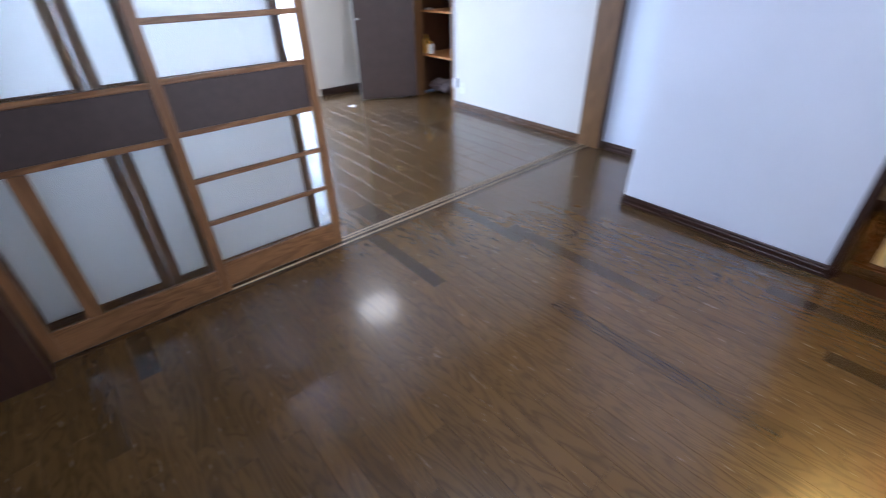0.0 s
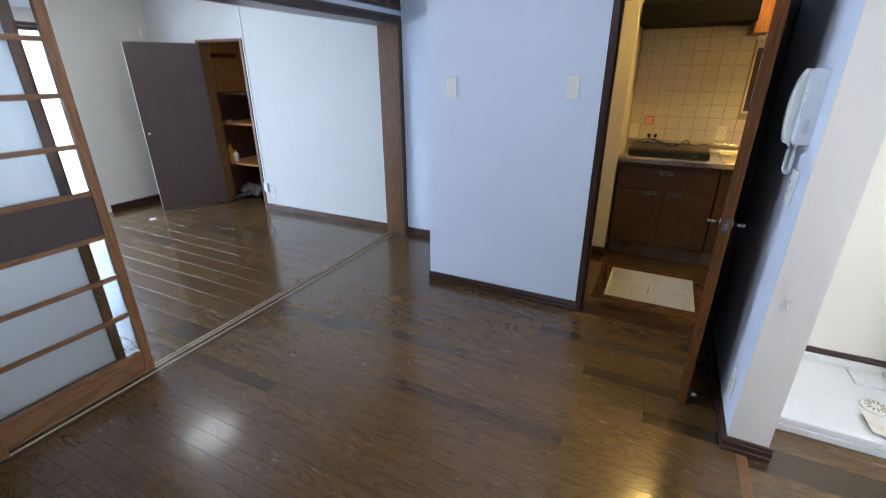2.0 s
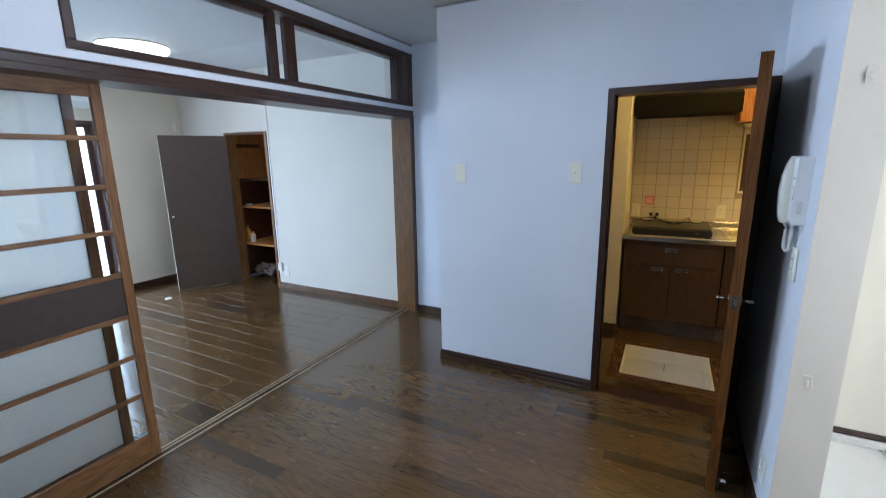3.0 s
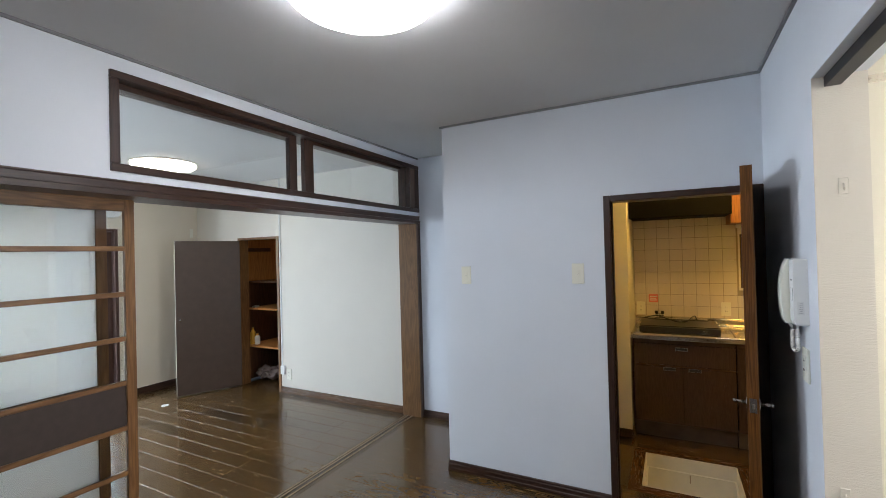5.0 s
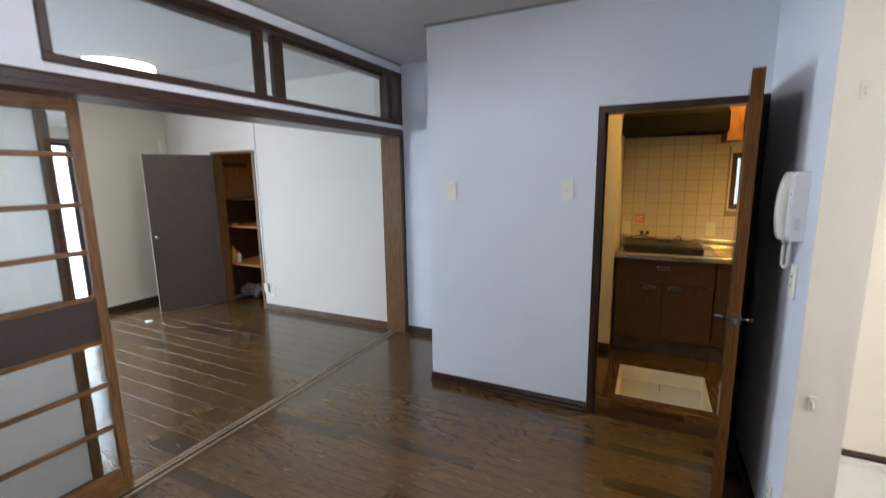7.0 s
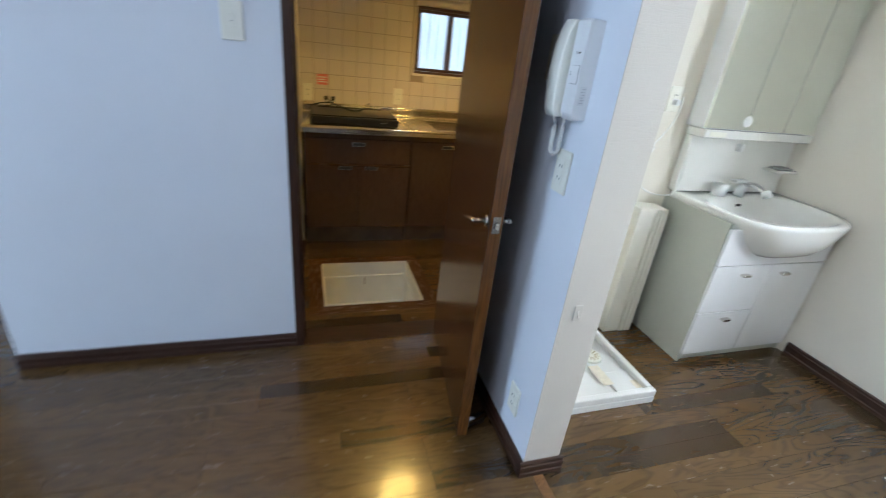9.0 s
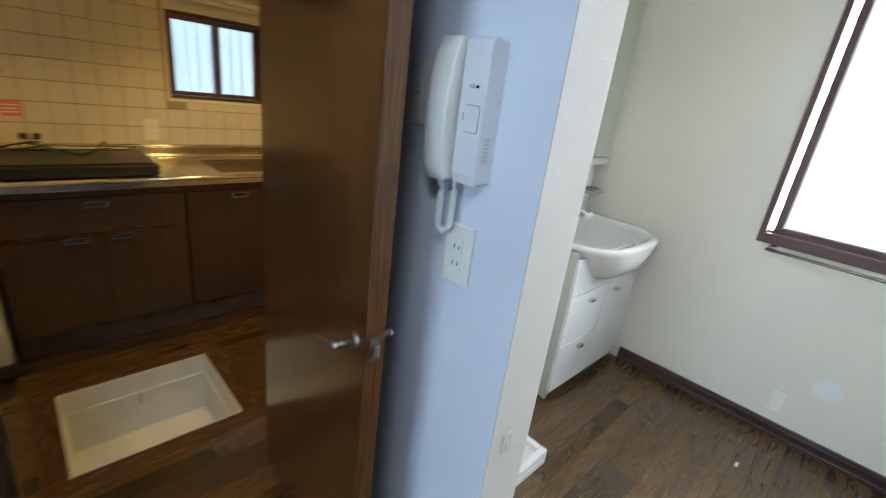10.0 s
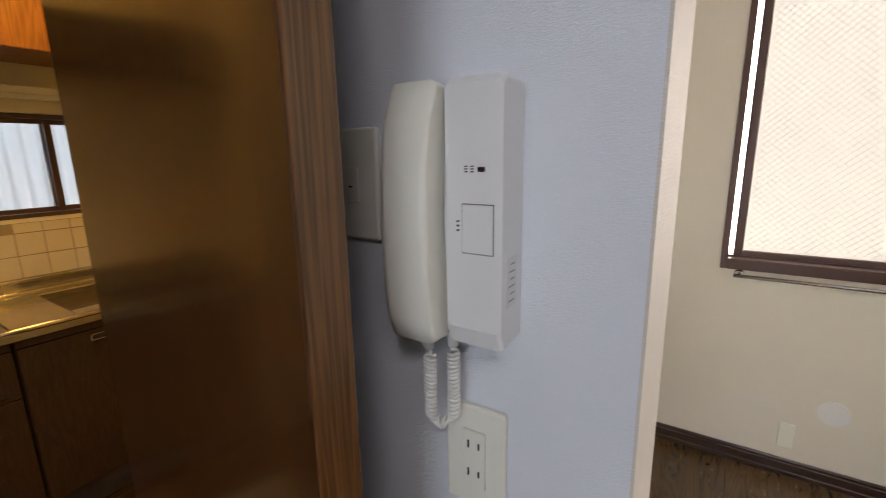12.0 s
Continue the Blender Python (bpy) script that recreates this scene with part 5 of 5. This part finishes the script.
# ---- daylight outside the windows ----
def outside(name, centre, size, axis, strength, colour):
    a, b = size
    bm = bmesh.new()
    c = Vector(centre)
    u = Vector((0, a / 2, 0)) if axis == "x" else Vector((a / 2, 0, 0))
    v = Vector((0, 0, b / 2))
    bm.faces.new([bm.verts.new(c + p) for p in (-u - v, u - v, u + v, -u + v)])
    structure(name, bm, glowing(name + "_sky", colour, strength), "bright overcast sky outside", "sky")


outside("backdrop_balcony", (XL - 0.9, 1.1, 1.3), (5.6, 3.6), "x", LEFT_WINDOW, (0.76, 0.88, 1.0))
outside("backdrop_washroom", (XR + 0.8, 1.28, 1.6), (3.2, 2.8), "x", WASH_WINDOW, (1.0, 0.98, 0.92))
outside("backdrop_kitchen", (1.3, YK + 0.7, 1.5), (2.4, 1.8), "y", KITCHEN_WINDOW, (0.85, 0.93, 1.0))

# ---- floor strips ----
STRIP = 0.075


def strip_mesh(L, w=STRIP, e=0.0004):
    g = 0.0003
    v = [(g, g, -0.0125), (L - g, g, -0.0125), (L - g, w - g, -0.0125), (g, w - g, -0.0125), (g, g, -e), (L - g, g, -e), (L - g, w - g, -e), (g, w - g, -e),
         (g + e, g + e, 0), (L - g - e, g + e, 0), (L - g - e, w - g - e, 0), (g + e, w - g - e, 0)]
    f = [(8, 9, 10, 11)] + [(i, (i + 1) % 4, 4 + (i + 1) % 4, 4 + i) for i in range(4)] + [(4 + i, 4 + (i + 1) % 4, 8 + (i + 1) % 4, 8 + i) for i in range(4)]
    return v, f


def strips(x0, x1, y0, y1, rng, wide=STRIP):
    """Places of the strips of an area: (x, y, length, width)."""
    y = y0
    while y < y1 - 0.004:
        w = min(wide, y1 - y)
        x = x0 - rng.choice((0.0, 0.15, 0.3, 0.45))
        while x < x1:
            L = rng.choice((0.45, 0.6, 0.75, 0.9, 0.9))
            a, b = max(x, x0), min(x + L, x1)
            if x1 - b < 0.12:
                b = x1
            if b - a > 0.02:
                yield a, y, b - a, w
            x += L if b < x1 else 9
        y += w


rng = random.Random(5)
shared = {}
rest_v, rest_f = [], []


def lay(area, single_parts, wide=STRIP, e=0.0004):
    for a, y, L, w in strips(*area, rng, wide):
        if single_parts:
            key = (round(L, 3), round(w, 4))
            if key not in shared:
                me = bpy.data.meshes.new("floor_strip")
                me.from_pydata(*[list(q) for q in (strip_mesh(*key)[0], [], strip_mesh(*key)[1])])
                me.materials.append(M_FLOOR)
                shared[key] = me
            ob = new("floor_strip", shared[key])
            ob.parent = FLOOR
            ob.location = (a, y, 0)
        else:
            v, f = strip_mesh(L, w, e)
            o = len(rest_v)
            rest_v.extend((p[0] + a, p[1] + y, p[2]) for p in v)
            rest_f.extend(tuple(i + o for i in q) for q in f)


lay((-1.775, 0.825, 0.35, YS - 0.014), True)          # main room, near
lay((0.865, XR, 0.35, YS), True)                      # washroom
lay((-1.775, 0.825, YB, 0.35), False)
lay((-1.775, -1.047, YS - 0.014, YN), False)          # recess
lay((XL, -1.898, YB, YN), False, 0.145, 0.0017)                      # next room
lay((CX0, CX1, YN, YN + 0.6), False)                  # closet
lay((-0.947, XR, YS + 0.112, HY0 - 0.06), False)      # kitchen, round the hatch
lay((-0.947, HX0 - 0.06, HY0 - 0.06, HY1 + 0.06), False)
lay((HX1 + 0.06, XR, HY0 - 0.06, HY1 + 0.06), False)
lay((0.05, XR, HY1 + 0.06, YK), False)
me = bpy.data.meshes.new("floor_strips_far")
me.from_pydata(rest_v, [], rest_f)
me.materials.append(M_FLOOR_REST)
ob = new("floor_strips_far", me)
ob.parent = FLOOR
tagged(ob, "dark brown oak floor strips", kind="stuff")
structure("trim_floor_strip", bm_box(0.825, 0.865, 0.35, YI - 0.016, -0.012, 0.002, 0.001), M_JAMB, "flat brown wooden floor strip in the opening", "threshold")
